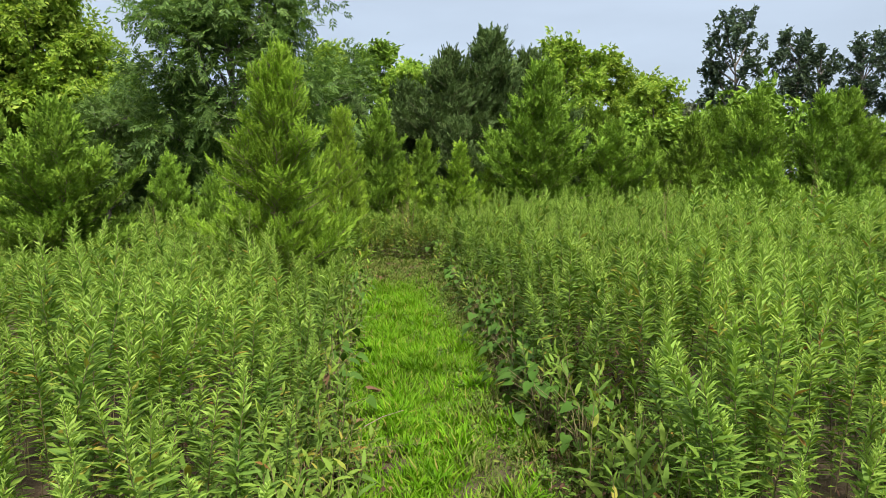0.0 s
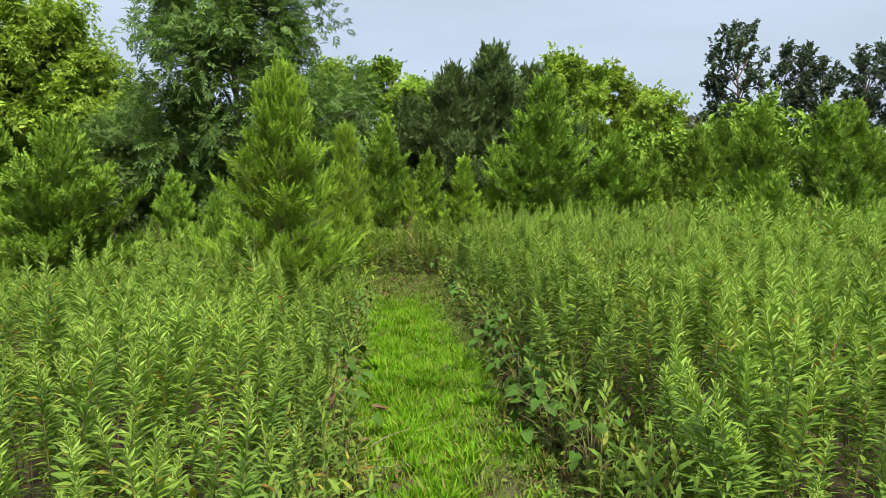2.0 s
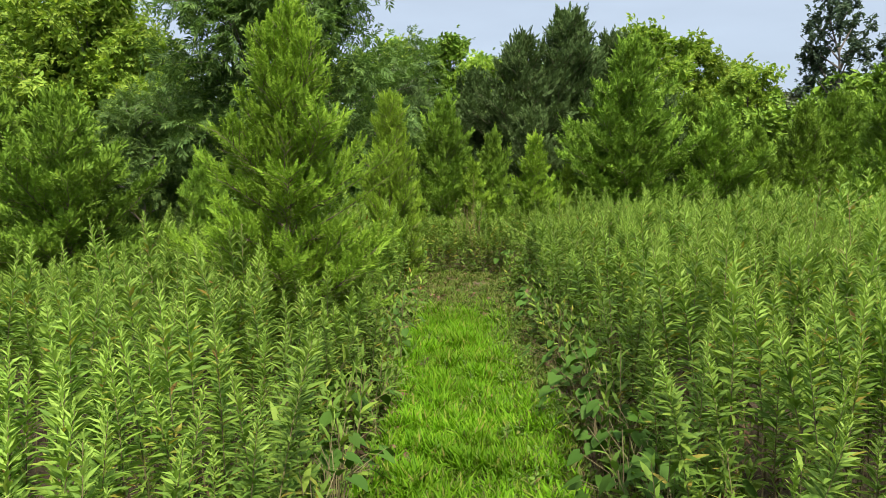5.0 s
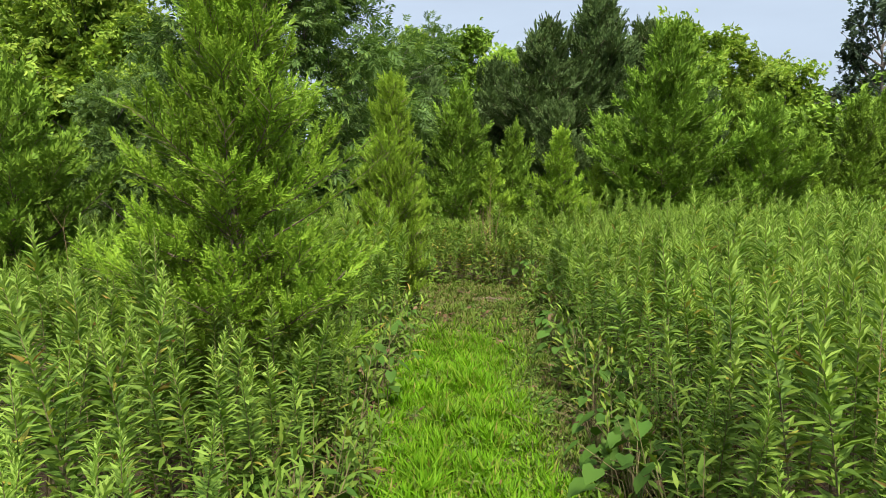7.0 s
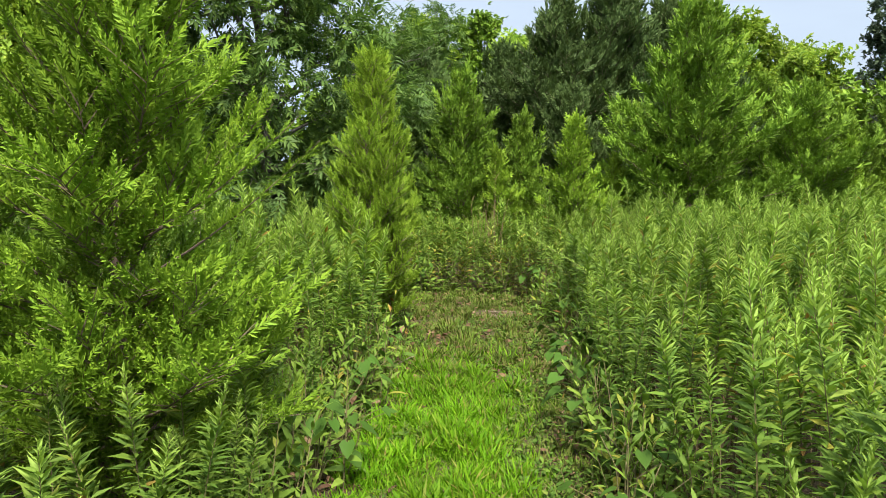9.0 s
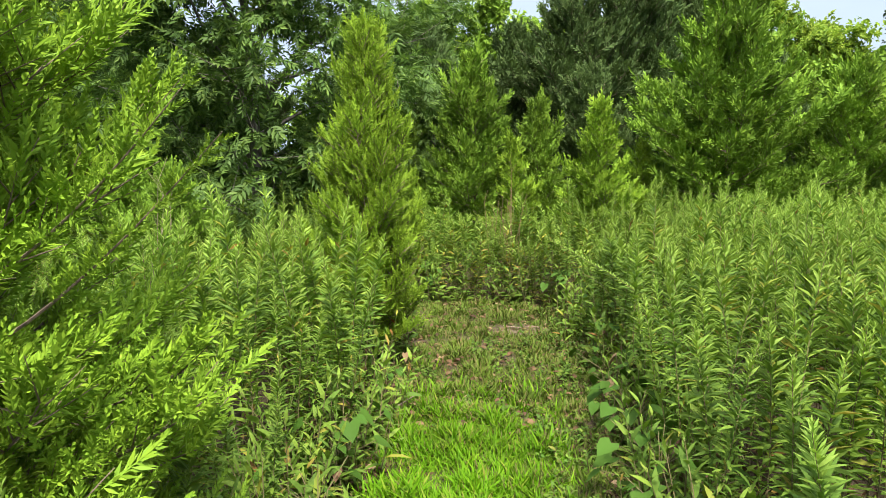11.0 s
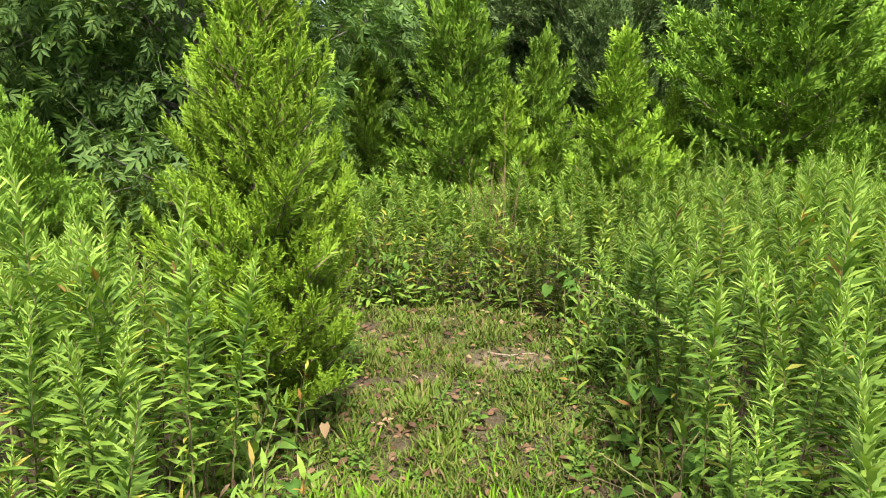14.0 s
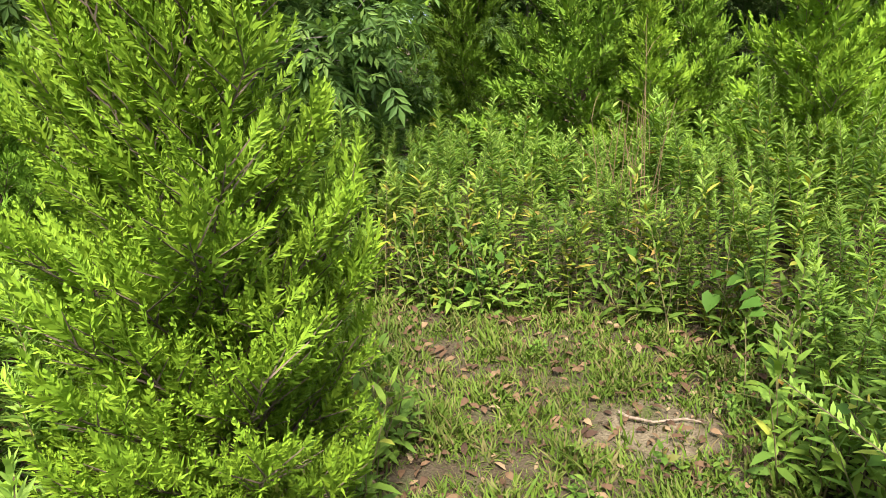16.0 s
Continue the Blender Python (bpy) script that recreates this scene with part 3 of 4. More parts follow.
# lower scrub closes the view under the crowns
scrub = broadleaf_tree("scrub_tree", -24, 30, broadleaf_parts(4.6, 2.6, 79, 16, 10, TUFT_FAR, 0.5, 0.03, 0.9, 7), M_CEDAR_FAR, "dense dark scrub under the far trees", 0, "scrub under the wood")
for i in range(12):
    repeat(scrub, [(-20 + 4.0 * i, 29.5 + 1.6 * math.sin(5.3 * i), 0.85 + 0.15 * math.sin(4.1 * i), 83 * i)])
for i in range(9):
    repeat(scrub, [(-44 + 10.5 * i, 51 + 2 * math.sin(7.1 * i), 1.25 + 0.2 * math.sin(3.3 * i), 47 * i)])


# ---- weeds: goldenrod ----
def fold_leaf(w):
    """A narrow leaf of two folded halves."""
    return np.array([(0, 0, 0), (0.42, w, 0.02), (1, 0, -0.12), (0.42, -w, 0.02)]), np.array([(0, 2, 1), (0, 3, 2)])


def goldenrod_parts(seed, h, leaves, ln, bare=0.28, lean=0.12, wide=0.085, fine=True):
    """Stem, leaves and pale tip leaves of one goldenrod stalk."""
    g = np.random.default_rng(seed)
    k = np.linspace(0, 1, 5)
    la = g.uniform(0, 6.28)
    curve = lambda s: np.column_stack([math.cos(la) * lean * h * s ** 2, math.sin(la) * lean * h * s ** 2, h * s * (1 - 0.25 * lean * s)])
    stem = tube(curve(k) - np.array([0, 0, 0.02]), 0.0042 * h ** 0.5 * (1 - 0.75 * k), 3)
    u = np.linspace(0, 1, leaves)
    s = bare + (1.0 - bare) * u ** 0.78
    az = np.arange(leaves) * 2.4 + g.normal(0, 0.25, leaves)
    size = ln * (0.8 + 0.5 * np.sin(math.pi * np.minimum(1, u * 0.9 + 0.1)) - 0.5 * u ** 3) * g.uniform(0.75, 1.25, leaves)
    el = np.radians(16 + 26 * u + 26 * u ** 4 + g.normal(0, 11, leaves))
    D = np.column_stack([np.cos(az) * np.cos(el), np.sin(az) * np.cos(el), np.sin(el)])
    R = frames_along(D, size, g.normal(0, 0.35, leaves))
    top = u > 0.74
    blade = lance(wide, 0.16) if fine else fold_leaf(wide)
    return stem, spread(*blade, R[~top], curve(s[~top])), spread(*(lance(wide * 1.15, 0.1) if fine else blade), R[top], curve(s[top]))


NEAR_W = [goldenrod_parts(100 + i, 1.0, 150 + 8 * (i % 4), 0.058 + 0.008 * (i % 3), 0.20 + 0.07 * (i % 3), 0.10, 0.085) for i in range(8)]
MIDDLE_W = [goldenrod_parts(150 + i, 1.0, 120, 0.057 + 0.008 * (i % 3), 0.30, 0.09, 0.125, False) for i in range(8)]
FAR_W = [goldenrod_parts(200 + i, 1.0, 48, 0.092, 0.45, 0.08, 0.165, False) for i in range(6)]
WEED_MATS = [M_WSTEM, M_WEED, M_YOUNG, M_DEAD]


def withered(parts, seed, count):
    """The stalk with a few limp brown leaves left on its bare foot."""
    g = np.random.default_rng(seed)
    az, z = g.uniform(0, 6.28, count), g.uniform(0.06, 0.36, count)
    D = np.column_stack([np.cos(az), np.sin(az), g.uniform(-1.4, 0.1, count)])
    return (*parts, spread(*lance(0.11, 0.25, 0.08), frames_along(D, g.uniform(0.03, 0.07, count), g.normal(0, 0.7, count)), np.column_stack([0 * z, 0 * z, z])))


NEAR_W = [withered(p, 170 + i, 14) for i, p in enumerate(NEAR_W)]
EDGE_W = [withered(p, 180 + i, 9) for i, p in enumerate(MIDDLE_W)]


def weed_height(x, y):
    """Height of the stand: lower beside the path and where the walk begins."""
    d = -inside_path(x, y)
    hh = 1.12 + 0.13 * noise.noise((x * 0.55, y * 0.55, 5)) - 0.34 * math.exp(-d / 0.35)
    if x < -0.2:
        hh -= 0.20 * max(0.0, min(1.0, (5.5 - y) / 3.5))
        hh -= 0.12 if y > 6.5 else 0.0
    else:
        hh -= 0.16 * max(0.0, min(1.0, (5.0 - y) / 2.5))
    hh -= 0.36 * max(0.0, min(1.0, (-2.5 - x) / 1.1)) * max(0.0, min(1.0, (y - 3.5) / 2.0)) * max(0.0, min(1.0, (10.6 - y) / 1.0))
    if -2.6 < x < -0.9 and 5.2 < y < 6.6:
        hh -= 0.12
    if x > 0.2:
        hh -= 0.13 * max(0.0, min(1.0, (y - 10.5) / 1.5))
    if -2.4 < x < -0.9 and 8.2 < y < 9.9:
        hh += 0.22
    if y > 12.2 and -2.5 < x < 0.3:
        hh -= 0.18
    return hh


def blocked(x, y):
    for cx, cy, cr in ((*CEDAR_A, 0.5), (*CEDAR_B, 0.22), (-5.3, 9.7, 0.9), (-6.9, 10.6, 0.8), (2.1, 15.4, 1.0), (3.75, 15.6, 0.8), (-1.37, 15.3, 0.5), (5.4, 11.6, 0.5)):
        if (x - cx) ** 2 + (y - cy) ** 2 < cr * cr:
            return True
    return False


def weed_places():
    near, middle, far = [], [], []
    g = random.Random(5)
    y = -4.0
    while y < 17.5:
        x = -11.0
        while x < 14.5:
            px, py = x + g.uniform(-0.5, 0.5) * 0.2, y + g.uniform(-0.5, 0.5) * 0.2
            d = -inside_path(px, py)
            row = near if d < 0.8 and py < 12.9 else middle if d < 3.2 and py < 14 else far
            keep = 0.52 if row is far else 0.95
            keep *= 0.68 + 0.7 * max(0.0, min(1.0, 0.6 + 1.3 * noise.noise((px * 2.6, py * 2.6, 9))))
            if y > 14:
                keep *= 0.7
            if abs(px) > 0.75 * abs(py) + 3.4 or py < 0.8:
                row, keep = far, 0.15
            if d > 0.09 and g.random() < keep * (0.55 + 0.45 * min(1, d / 0.25)) and not blocked(px, py) and (px * px + py * py > 1.3):
                row.append((px, py, weed_height(px, py) * (g.triangular(0.68, 1.22, 1.0) if g.random() > 0.07 else g.uniform(1.2, 1.32)), g.uniform(0, 6.28), g.gauss(0, 0.06), g.gauss(0, 0.06), d))
            x += 0.16
        y += 0.16
    return near, middle, far


def plant_frame(h, turn, tx, ty, slim=1.0):
    m = Euler((tx, ty, turn)).to_matrix()
    return np.array(m) @ np.diag([h ** 0.5 * slim, h ** 0.5 * slim, h])


def field(name, spots, kinds, mats, label):
    pieces, mi = [], []
    pick = RNG.integers(0, len(kinds), len(spots))
    for i, kind in enumerate(kinds):
        sel = [s for s, q in zip(spots, pick) if q == i]
        if not sel:
            continue
        R = np.array([plant_frame(s[2], *s[3:6]) for s in sel])
        P = np.array([(s[0], s[1], 0.0) for s in sel])
        for j, pc in enumerate(kind):
            v, t = spread(*pc, R, P)
            pieces.append((v, t))
            mi.append(np.full(len(t), j))
    V, T = joined(pieces)
    return tagged(new(name, tri_mesh(name, V, T, mats, np.concatenate(mi))), label, "weeds", kind="stuff")


near_spots, middle_spots, far_spots = weed_places()
# the 240 stalks that line the path most closely are plants of their own
near_spots.sort(key=lambda s: s[6] + (0 if 1.5 < s[1] < 12.8 else 5))
single, near_spots = near_spots[:240], near_spots[240:]
field("goldenrod_stand", near_spots, EDGE_W, WEED_MATS, "dense green goldenrod stalks crowding beside the mown path")
field("goldenrod_thicket", middle_spots, MIDDLE_W, WEED_MATS, "thick upright goldenrod stalks with pale green tips")
field("goldenrod_field", far_spots, FAR_W, WEED_MATS, "wide stand of chest-high goldenrod reaching to the cedars")


def goldenrod(parts, name="goldenrod", label="leafy green goldenrod stalk beside the mown path", mats=WEED_MATS, group="goldenrod stalks lining the path"):
    base = new(name)
    for nm, pc, mt in zip(("stem", "foliage", "tip", "withered_leaves"), parts, mats):
        ob = child(nm, tri_mesh(name + "_" + nm, *pc, [mt]), base)
        if nm != "stem":
            tagged(ob, kind="stuff")
    return tagged(base, label, "weed", group)


masters = {}
for i, s in enumerate(single):
    m = pose(s[0], s[1], 0, math.degrees(s[4]), math.degrees(s[5]), math.degrees(s[3]))
    k = i % len(NEAR_W)
    ob = masters.get(k)
    if ob is None:
        ob = masters[k] = goldenrod(NEAR_W[k])
        ob.matrix_world = m
    else:
        ob = copy_thing(ob, m)
    ob.scale = (s[2] ** 0.5, s[2] ** 0.5, s[2])


# ---- grass of the path ----
def blade_piece(w=0.05):
    V = [(0, w, 0), (0, -w, 0), (0.55, 0.8 * w, 0.0), (0.55, -0.8 * w, 0.0), (1, 0, -0.16)]
    return np.array(V), np.array([(0, 1, 3), (0, 3, 2), (2, 3, 4)])


def lawn(name, wanted, test, size, mat, label, seed, box, w=0.05):
    g = np.random.default_rng(seed)
    X, Y = g.uniform(box[0], box[1], wanted), g.uniform(box[2], box[3], wanted)
    U = g.uniform(0, 1, wanted)
    keep = np.array([u < test(x, y) for x, y, u in zip(X, Y, U)])
    X, Y = X[keep], Y[keep]
    n = len(X)
    az, el = g.uniform(0, 6.28, n), np.radians(g.uniform(28, 82, n))
    D = np.column_stack([np.cos(az) * np.cos(el), np.sin(az) * np.cos(el), np.sin(el)])
    tuft = np.array([1.0 + 0.9 * noise.noise((x * 5.0, y * 5.0, 6)) for x, y in zip(X, Y)])
    R = frames_along(D, size * tuft * g.uniform(0.5, 1.3, n), g.normal(0, 0.5, n))
    V, T = spread(*blade_piece(w), R, np.column_stack([X, Y, np.full(n, -0.006)]))
    return tagged(new(name, tri_mesh(name, V, T, [mat])), label, "grass", kind="stuff")


def lush(x, y):
    if inside_path(x, y) < -0.02:
        return 0.0
    patch = noise.noise((x * 2.4, y * 2.4, 1)) + 0.5 * noise.noise((x * 7, y * 7, 2))
    right = edge_right(y) - x
    v = min(1.0, (x - edge_left(y) + 0.0) / 0.2) * min(1.0, max(0.0, right - (0.11 if y < 6.5 else 0.24)) / 0.26) * (0.95 + 0.7 * patch)
    if y < 5.2:
        v *= 0.7 + 1.5 * noise.noise((x * 2.1, y * 2.1, 4))
    return v * (1.0 - max(0.0, min(1.0, (y - 8.7 + 0.5 * patch) / 1.1)) * 0.97)


def tired(x, y):
    d = inside_path(x, y)
    if d < -0.12:
        return 0.0
    v = 1.0 + 0.8 * noise.noise((x * 3.1, y * 3.1, 8)) + 1.5 * noise.noise((x * 8, y * 8, 3))
    if math.hypot(x + 0.46, (y - 11.36) * 1.4) < 0.26:
        v *= 0.12
    if y < 8.5:
        right = edge_right(y) - x
        v *= 0.35 + 0.65 * (right < 0.5)
    return v


lawn("lawn_grass", 470000, lush, 0.090, M_GRASS, "bright lime-green mown grass of the path", 3, (-1.7, 1.5, -4.0, 10.2), 0.055)
lawn("thin_grass", 310000, tired, 0.07, M_DRYGRASS, "thin tired grass and small weeds on trodden soil", 4, (-2.9, 1.0, 1.6, 12.6), 0.055)


# ---- the ragged edge of the path ----
def litter(name, count, seed, test, size, mat, label):
    """Curled dead leaves and bits lying flat."""
    g = np.random.default_rng(seed)
    X, Y, U = g.uniform(-3.0, 1.3, count), g.uniform(1.6, 13.0, count), g.uniform(0, 1, count)
    keep = np.array([u < test(x, y) for x, y, u in zip(X, Y, U)])
    X, Y = X[keep], Y[keep]
    n = len(X)
    az, el = g.uniform(0, 6.28, n), np.radians(g.uniform(-4, 24, n))
    D = np.column_stack([np.cos(az) * np.cos(el), np.sin(az) * np.cos(el), np.sin(el)])
    V, T = spread(*lance(0.2, 0.12, 0.1), frames_along(D, size * g.uniform(0.4, 1.4, n), g.normal(0, 0.5, n)), np.column_stack([X, Y, g.uniform(0.004, 0.03, n)]))
    return tagged(new(name, tri_mesh(name, V, T, [mat])), label, "leaf litter", kind="stuff")


def edge_test(x, y):
    d = inside_path(x, y)
    v = math.exp(-(d / 0.16) ** 2) if d > -0.25 else 0.0
    if y > 9.0 and d > 0:
        v = max(v, 0.42)
    return v


litter("leaf_litter", 34000, 9, edge_test, 0.055, M_DEAD, "brown dead leaves lying along the path's edges")


def low_weed_parts(seed, h, leaves, ln, wide):
    g = np.random.default_rng(seed)
    stem = tube(np.array([(0, 0, -0.01), (0.01, 0, h * 0.5), (0.02, 0.01, h)]), [0.003, 0.0025, 0.001], 3)
    az, u = np.arange(leaves) * 2.4, np.linspace(0.1, 1, leaves)
    el = np.radians(10 + 45 * u + g.normal(0, 12, leaves))
    D = np.column_stack([np.cos(az) * np.cos(el), np.sin(az) * np.cos(el), np.sin(el)])
    R = frames_along(D, ln * g.uniform(0.7, 1.2, leaves) * (1.1 - 0.5 * u), g.normal(0, 0.3, leaves))
    P = np.column_stack([0.02 * u, 0.01 * u, h * u])
    return stem, spread(*lance(wide, 0.2), R, P), (np.zeros((0, 3)), np.zeros((0, 3), int))


def edge_weeds():
    """Low seedlings and side shoots that fill the foot of the weeds."""
    g = random.Random(12)
    spots = []
    for i in range(9000):
        x, y = g.uniform(-3.0, 1.5), g.uniform(1.6, 13.2)
        d = inside_path(x, y)
        if -0.45 < d < 0.12 and g.random() < (0.9 if d < 0 else 0.45 * (1 - d / 0.12)) and not (y > 9.5 and d > 0.02 and g.random() < 0.5):
            spots.append((x, y, g.uniform(0.7, 1.7), g.uniform(0, 6.28), g.gauss(0, 0.2), g.gauss(0, 0.2)))
    kinds = [low_weed_parts(300 + i, 0.2 + 0.05 * i, 10 + 2 * i, 0.10, 0.10 + 0.03 * (i % 3)) for i in range(5)]
    return field("low_weeds", spots, kinds, [M_WSTEM, M_WEED, M_YOUNG], "low leafy seedlings filling the foot of the weeds")


edge_weeds()


def ground_cover():
    """Small clover-like weeds over the trodden end of the path and down its shaded side."""
    g = random.Random(15)
    spots = []
    for i in range(26000):
        x, y = g.uniform(-3.2, 1.1), g.uniform(1.8, 12.6)
        d = inside_path(x, y)
        if d < 0.0 or math.hypot(x + 0.46, (y - 11.36) * 1.4) < 0.3:
            continue
        side = edge_right(y) - x
        want = -0.02 + 0.5 * noise.noise((x * 2.3, y * 2.3, 14))
        want += 0.05 * max(0.0, min(1.0, (y - 8.6) / 1.0)) + (0.3 if side < 0.5 else 0.0) - 0.25 * max(0.0, min(1.0, (y - 11.0) / 0.6))
        if g.random() < want:
            spots.append((x, y, g.uniform(0.5, 1.3), g.uniform(0, 6.28), g.gauss(0, 0.25), g.gauss(0, 0.25)))
    kinds = [low_weed_parts(330 + i, 0.05 + 0.012 * i, 7 + i, 0.034 + 0.004 * i, 0.18 + 0.05 * (i % 3)) for i in range(5)]
    return field("ground_cover", spots, kinds, [M_WSTEM, M_COVER, M_YOUNG], "small leafy weeds creeping over trodden soil")


ground_cover()


# ---- single things along the path ----
def stalk_along(points, leaves, ln, wide, seed, upright=0.5, bare=0.15):
    """A goldenrod stem along a bent line, with its leaves."""
    g = np.random.default_rng(seed)
    P = np.asarray(points, float)
    k = np.linspace(0, 1, len(P))
    kk = np.linspace(0, 1, 12)
    line = np.column_stack([np.interp(kk, k, P[:, c]) for c in range(3)])
    line[1:-1] = (line[:-2] + line[1:-1] + line[2:]) / 3
    stem = tube(line, 0.0045 * (1 - 0.7 * kk), 4)
    u = np.linspace(0, 1, leaves)
    s = bare + (1 - bare) * u
    Q = np.column_stack([np.interp(s, kk, line[:, c]) for c in range(3)])
    T = unit(np.column_stack([np.interp(s, kk, np.gradient(line, axis=0)[:, c]) for c in range(3)]))
    az = np.arange(leaves) * 2.4
    S = unit(np.cross(T, [[0.02, 0.03, 1.0]]))
    N = np.cross(S, T)
    D = T * 0.7 + S * np.cos(az)[:, None] + N * np.sin(az)[:, None] + np.array([0, 0, upright])
    R = frames_along(D, ln * g.uniform(0.7, 1.25, leaves) * (1.1 - 0.6 * u), g.normal(0, 0.3, leaves))
    top = u > 0.55
    return stem, spread(*lance(wide, 0.15), R[~top], Q[~top]), spread(*lance(wide, 0.08), R[top], Q[top])


def bent_goldenrod(points, label, leaves=70, ln=0.06, wide=0.13, seed=1, mats=WEED_MATS, upright=0.5):
    return goldenrod(stalk_along(points, leaves, ln, wide, seed, upright), "goldenrod", label, mats, "bent goldenrod stalks")


bent_goldenrod([(0.74, 9.42, 0), (0.60, 9.52, 0.42), (0.36, 9.66, 0.70), (0.05, 9.82, 0.86), (-0.22, 9.95, 1.0)], "pale goldenrod stalk leaning out over the path", 300, 0.036, 0.17, 3, [M_WSTEM, M_YOUNG, M_YOUNG])
bent_goldenrod([(-0.72, 3.30, 0.0), (-0.55, 3.42, 0.12), (-0.35, 3.58, 0.09), (-0.10, 3.74, 0.05)], "goldenrod stalk fallen across the path's edge", 110, 0.045, 0.12, 4, [M_WSTEM, M_WEED, M_WEED], 0.5)
bent_goldenrod([(-0.40, 7.52, 0.03), (-0.15, 7.30, 0.06), (0.10, 7.06, 0.05), (0.30, 6.92, 0.02)], "thin goldenrod stalk lying on the grass", 60, 0.035, 0.15, 5, WEED_MATS, 0.8)
bent_goldenrod([(0.45, 10.1, 0), (0.34, 10.3, 0.4), (0.15, 10.5, 0.62), (-0.02, 10.62, 0.66)], "goldenrod stalk with dried leaves bowing to the path", 60, 0.065, 0.12, 6, [M_WSTEM, M_YELLOWING, M_WEED], 0.1)

# yellowing stalks closing the path's end
yellow_kinds = [goldenrod_parts(400 + i, 1.0, 40, 0.10, 0.12, 0.16, 0.11) for i in range(4)]
yellow_masters = []
g_end = random.Random(21)
for i in range(34):
    x = -2.3 + 2.5 * (i + g_end.uniform(0, 1)) / 34
    y = 12.50 - 0.38 * max(0.0, min(1.0, (x + 0.5) / 0.5)) + g_end.uniform(-0.05, 0.4)
    h, m = g_end.uniform(0.5, 0.95), pose(x, y, 0, g_end.gauss(0, 7), g_end.gauss(0, 7), g_end.uniform(0, 360))
    if i < 4:
        ob = goldenrod(yellow_kinds[i], "goldenrod", "goldenrod stalk with yellowing leaves at the path's end", [M_WSTEM, M_YELLOWING, M_YOUNG], "yellowing stalks at the path's end")
        ob.matrix_world = m
        yellow_masters.append(ob)
    else:
        ob = copy_thing(yellow_masters[i % 4], m)
    ob.scale = (h ** 0.5, h ** 0.5, h)


def vine_plant(seed, leaves, size):
    """A low vine: arching stalks from one foot, each with a broad leaf."""
    g = np.random.default_rng(seed)
    base = new("vine_plant")
    leaf_me = tri_mesh("vine_leaf", *heart_leaf(), [M_VINE], smooth=True)
    stalks = []
    for i in range(leaves):
        a, reach, up = i * 2.4 + g.uniform(-0.4, 0.4), g.uniform(0.06, 0.26), g.uniform(0.10, 0.42)
        p = np.array([math.cos(a) * reach, math.sin(a) * reach, up])
        stalks.append(tube(np.array([(0, 0, -0.01), p * np.array([0.35, 0.35, 0.75]), p]), [0.003, 0.0025, 0.0018], 4))
        lf = child("leaf", leaf_me, base)
        sz = size * g.uniform(0.7, 1.3)
        lf.matrix_basis = pose(*p, g.uniform(-25, 25), g.uniform(5, 45), math.degrees(a) + g.uniform(-50, 50)) @ Matrix.Scale(sz, 4)
    child("stem", tri_mesh("vine_stem", *joined(stalks), [M_WSTEM]), base)
    return tagged(base, "low vine with broad heart-shaped leaves at the path's edge", "vine", "vines along the path")


vines = [vine_plant(500 + i, 12 + 2 * i, 0.066 + 0.007 * i) for i in range(4)]
VINES = [(0.66, 3.75), (0.60, 4.35), (0.62, 4.05), (0.52, 5.0), (0.54, 4.75), (0.50, 5.45), (0.44, 6.0), (0.47, 6.3), (0.36, 6.85), (0.42, 7.3), (0.24, 8.75), (0.30, 9.1), (0.24, 10.9),
         (0.10, 11.9), (-0.10, 12.3), (-1.12, 8.35), (-1.02, 7.7), (-0.68, 4.15), (-0.72, 4.6), (-1.06, 7.4), (-1.22, 9.4), (0.42, 9.75), (-0.9, 5.6), (-1.5, 12.55), (-0.75, 12.6), (0.52, 9.35), (1.4, 3.2), (-1.25, 3.0),
         (0.72, 3.5), (0.58, 3.95), (0.64, 4.55), (0.48, 4.75), (0.60, 5.2), (0.44, 5.3), (0.52, 5.75), (0.40, 6.5), (0.34, 7.1), (0.30, 7.9), (0.30, 8.3), (-0.80, 5.0), (0.20, 9.6), (0.22, 10.3)]
for i, (x, y) in enumerate(VINES):
    m = pose(x, y, 0, 0, 0, 67 * i)
    if i < 4:
        vines[i].matrix_world = m
    else:
        copy_thing(vines[i % 4], m)


def dead_stalk(h, lean, turn, seed, x, y, twigs=5, mat=None):
    g = np.random.default_rng(seed)
    k = np.linspace(0, 1, 5)
    line = np.column_stack([lean * k ** 1.5, 0.02 * np.sin(4 * k), h * k - 0.02])
    base = new("dead_stalk")
    child("stem", tri_mesh("dead_stem", *tube(line, 0.004 * (1 - 0.6 * k), 4), [mat or M_STRAW]), base)
    for i in range(twigs):
        p = line[2 + i % 3]
        q = p + np.array([g.normal(0, 0.07), g.normal(0, 0.07), g.uniform(0.08, 0.22)])
        child("twig", tri_mesh("dead_twig", *tube(np.array([p, (p + q) / 2 + [0.01, 0, 0.01], q]), [0.002, 0.0015, 0.001], 3), [mat or M_STRAW]), base)
    base.matrix_world = pose(x, y, 0, 0, 0, turn)
    return tagged(base, "bare straw-brown dead weed stalk among green weeds", "dead stalk", "dead stalks among the weeds")


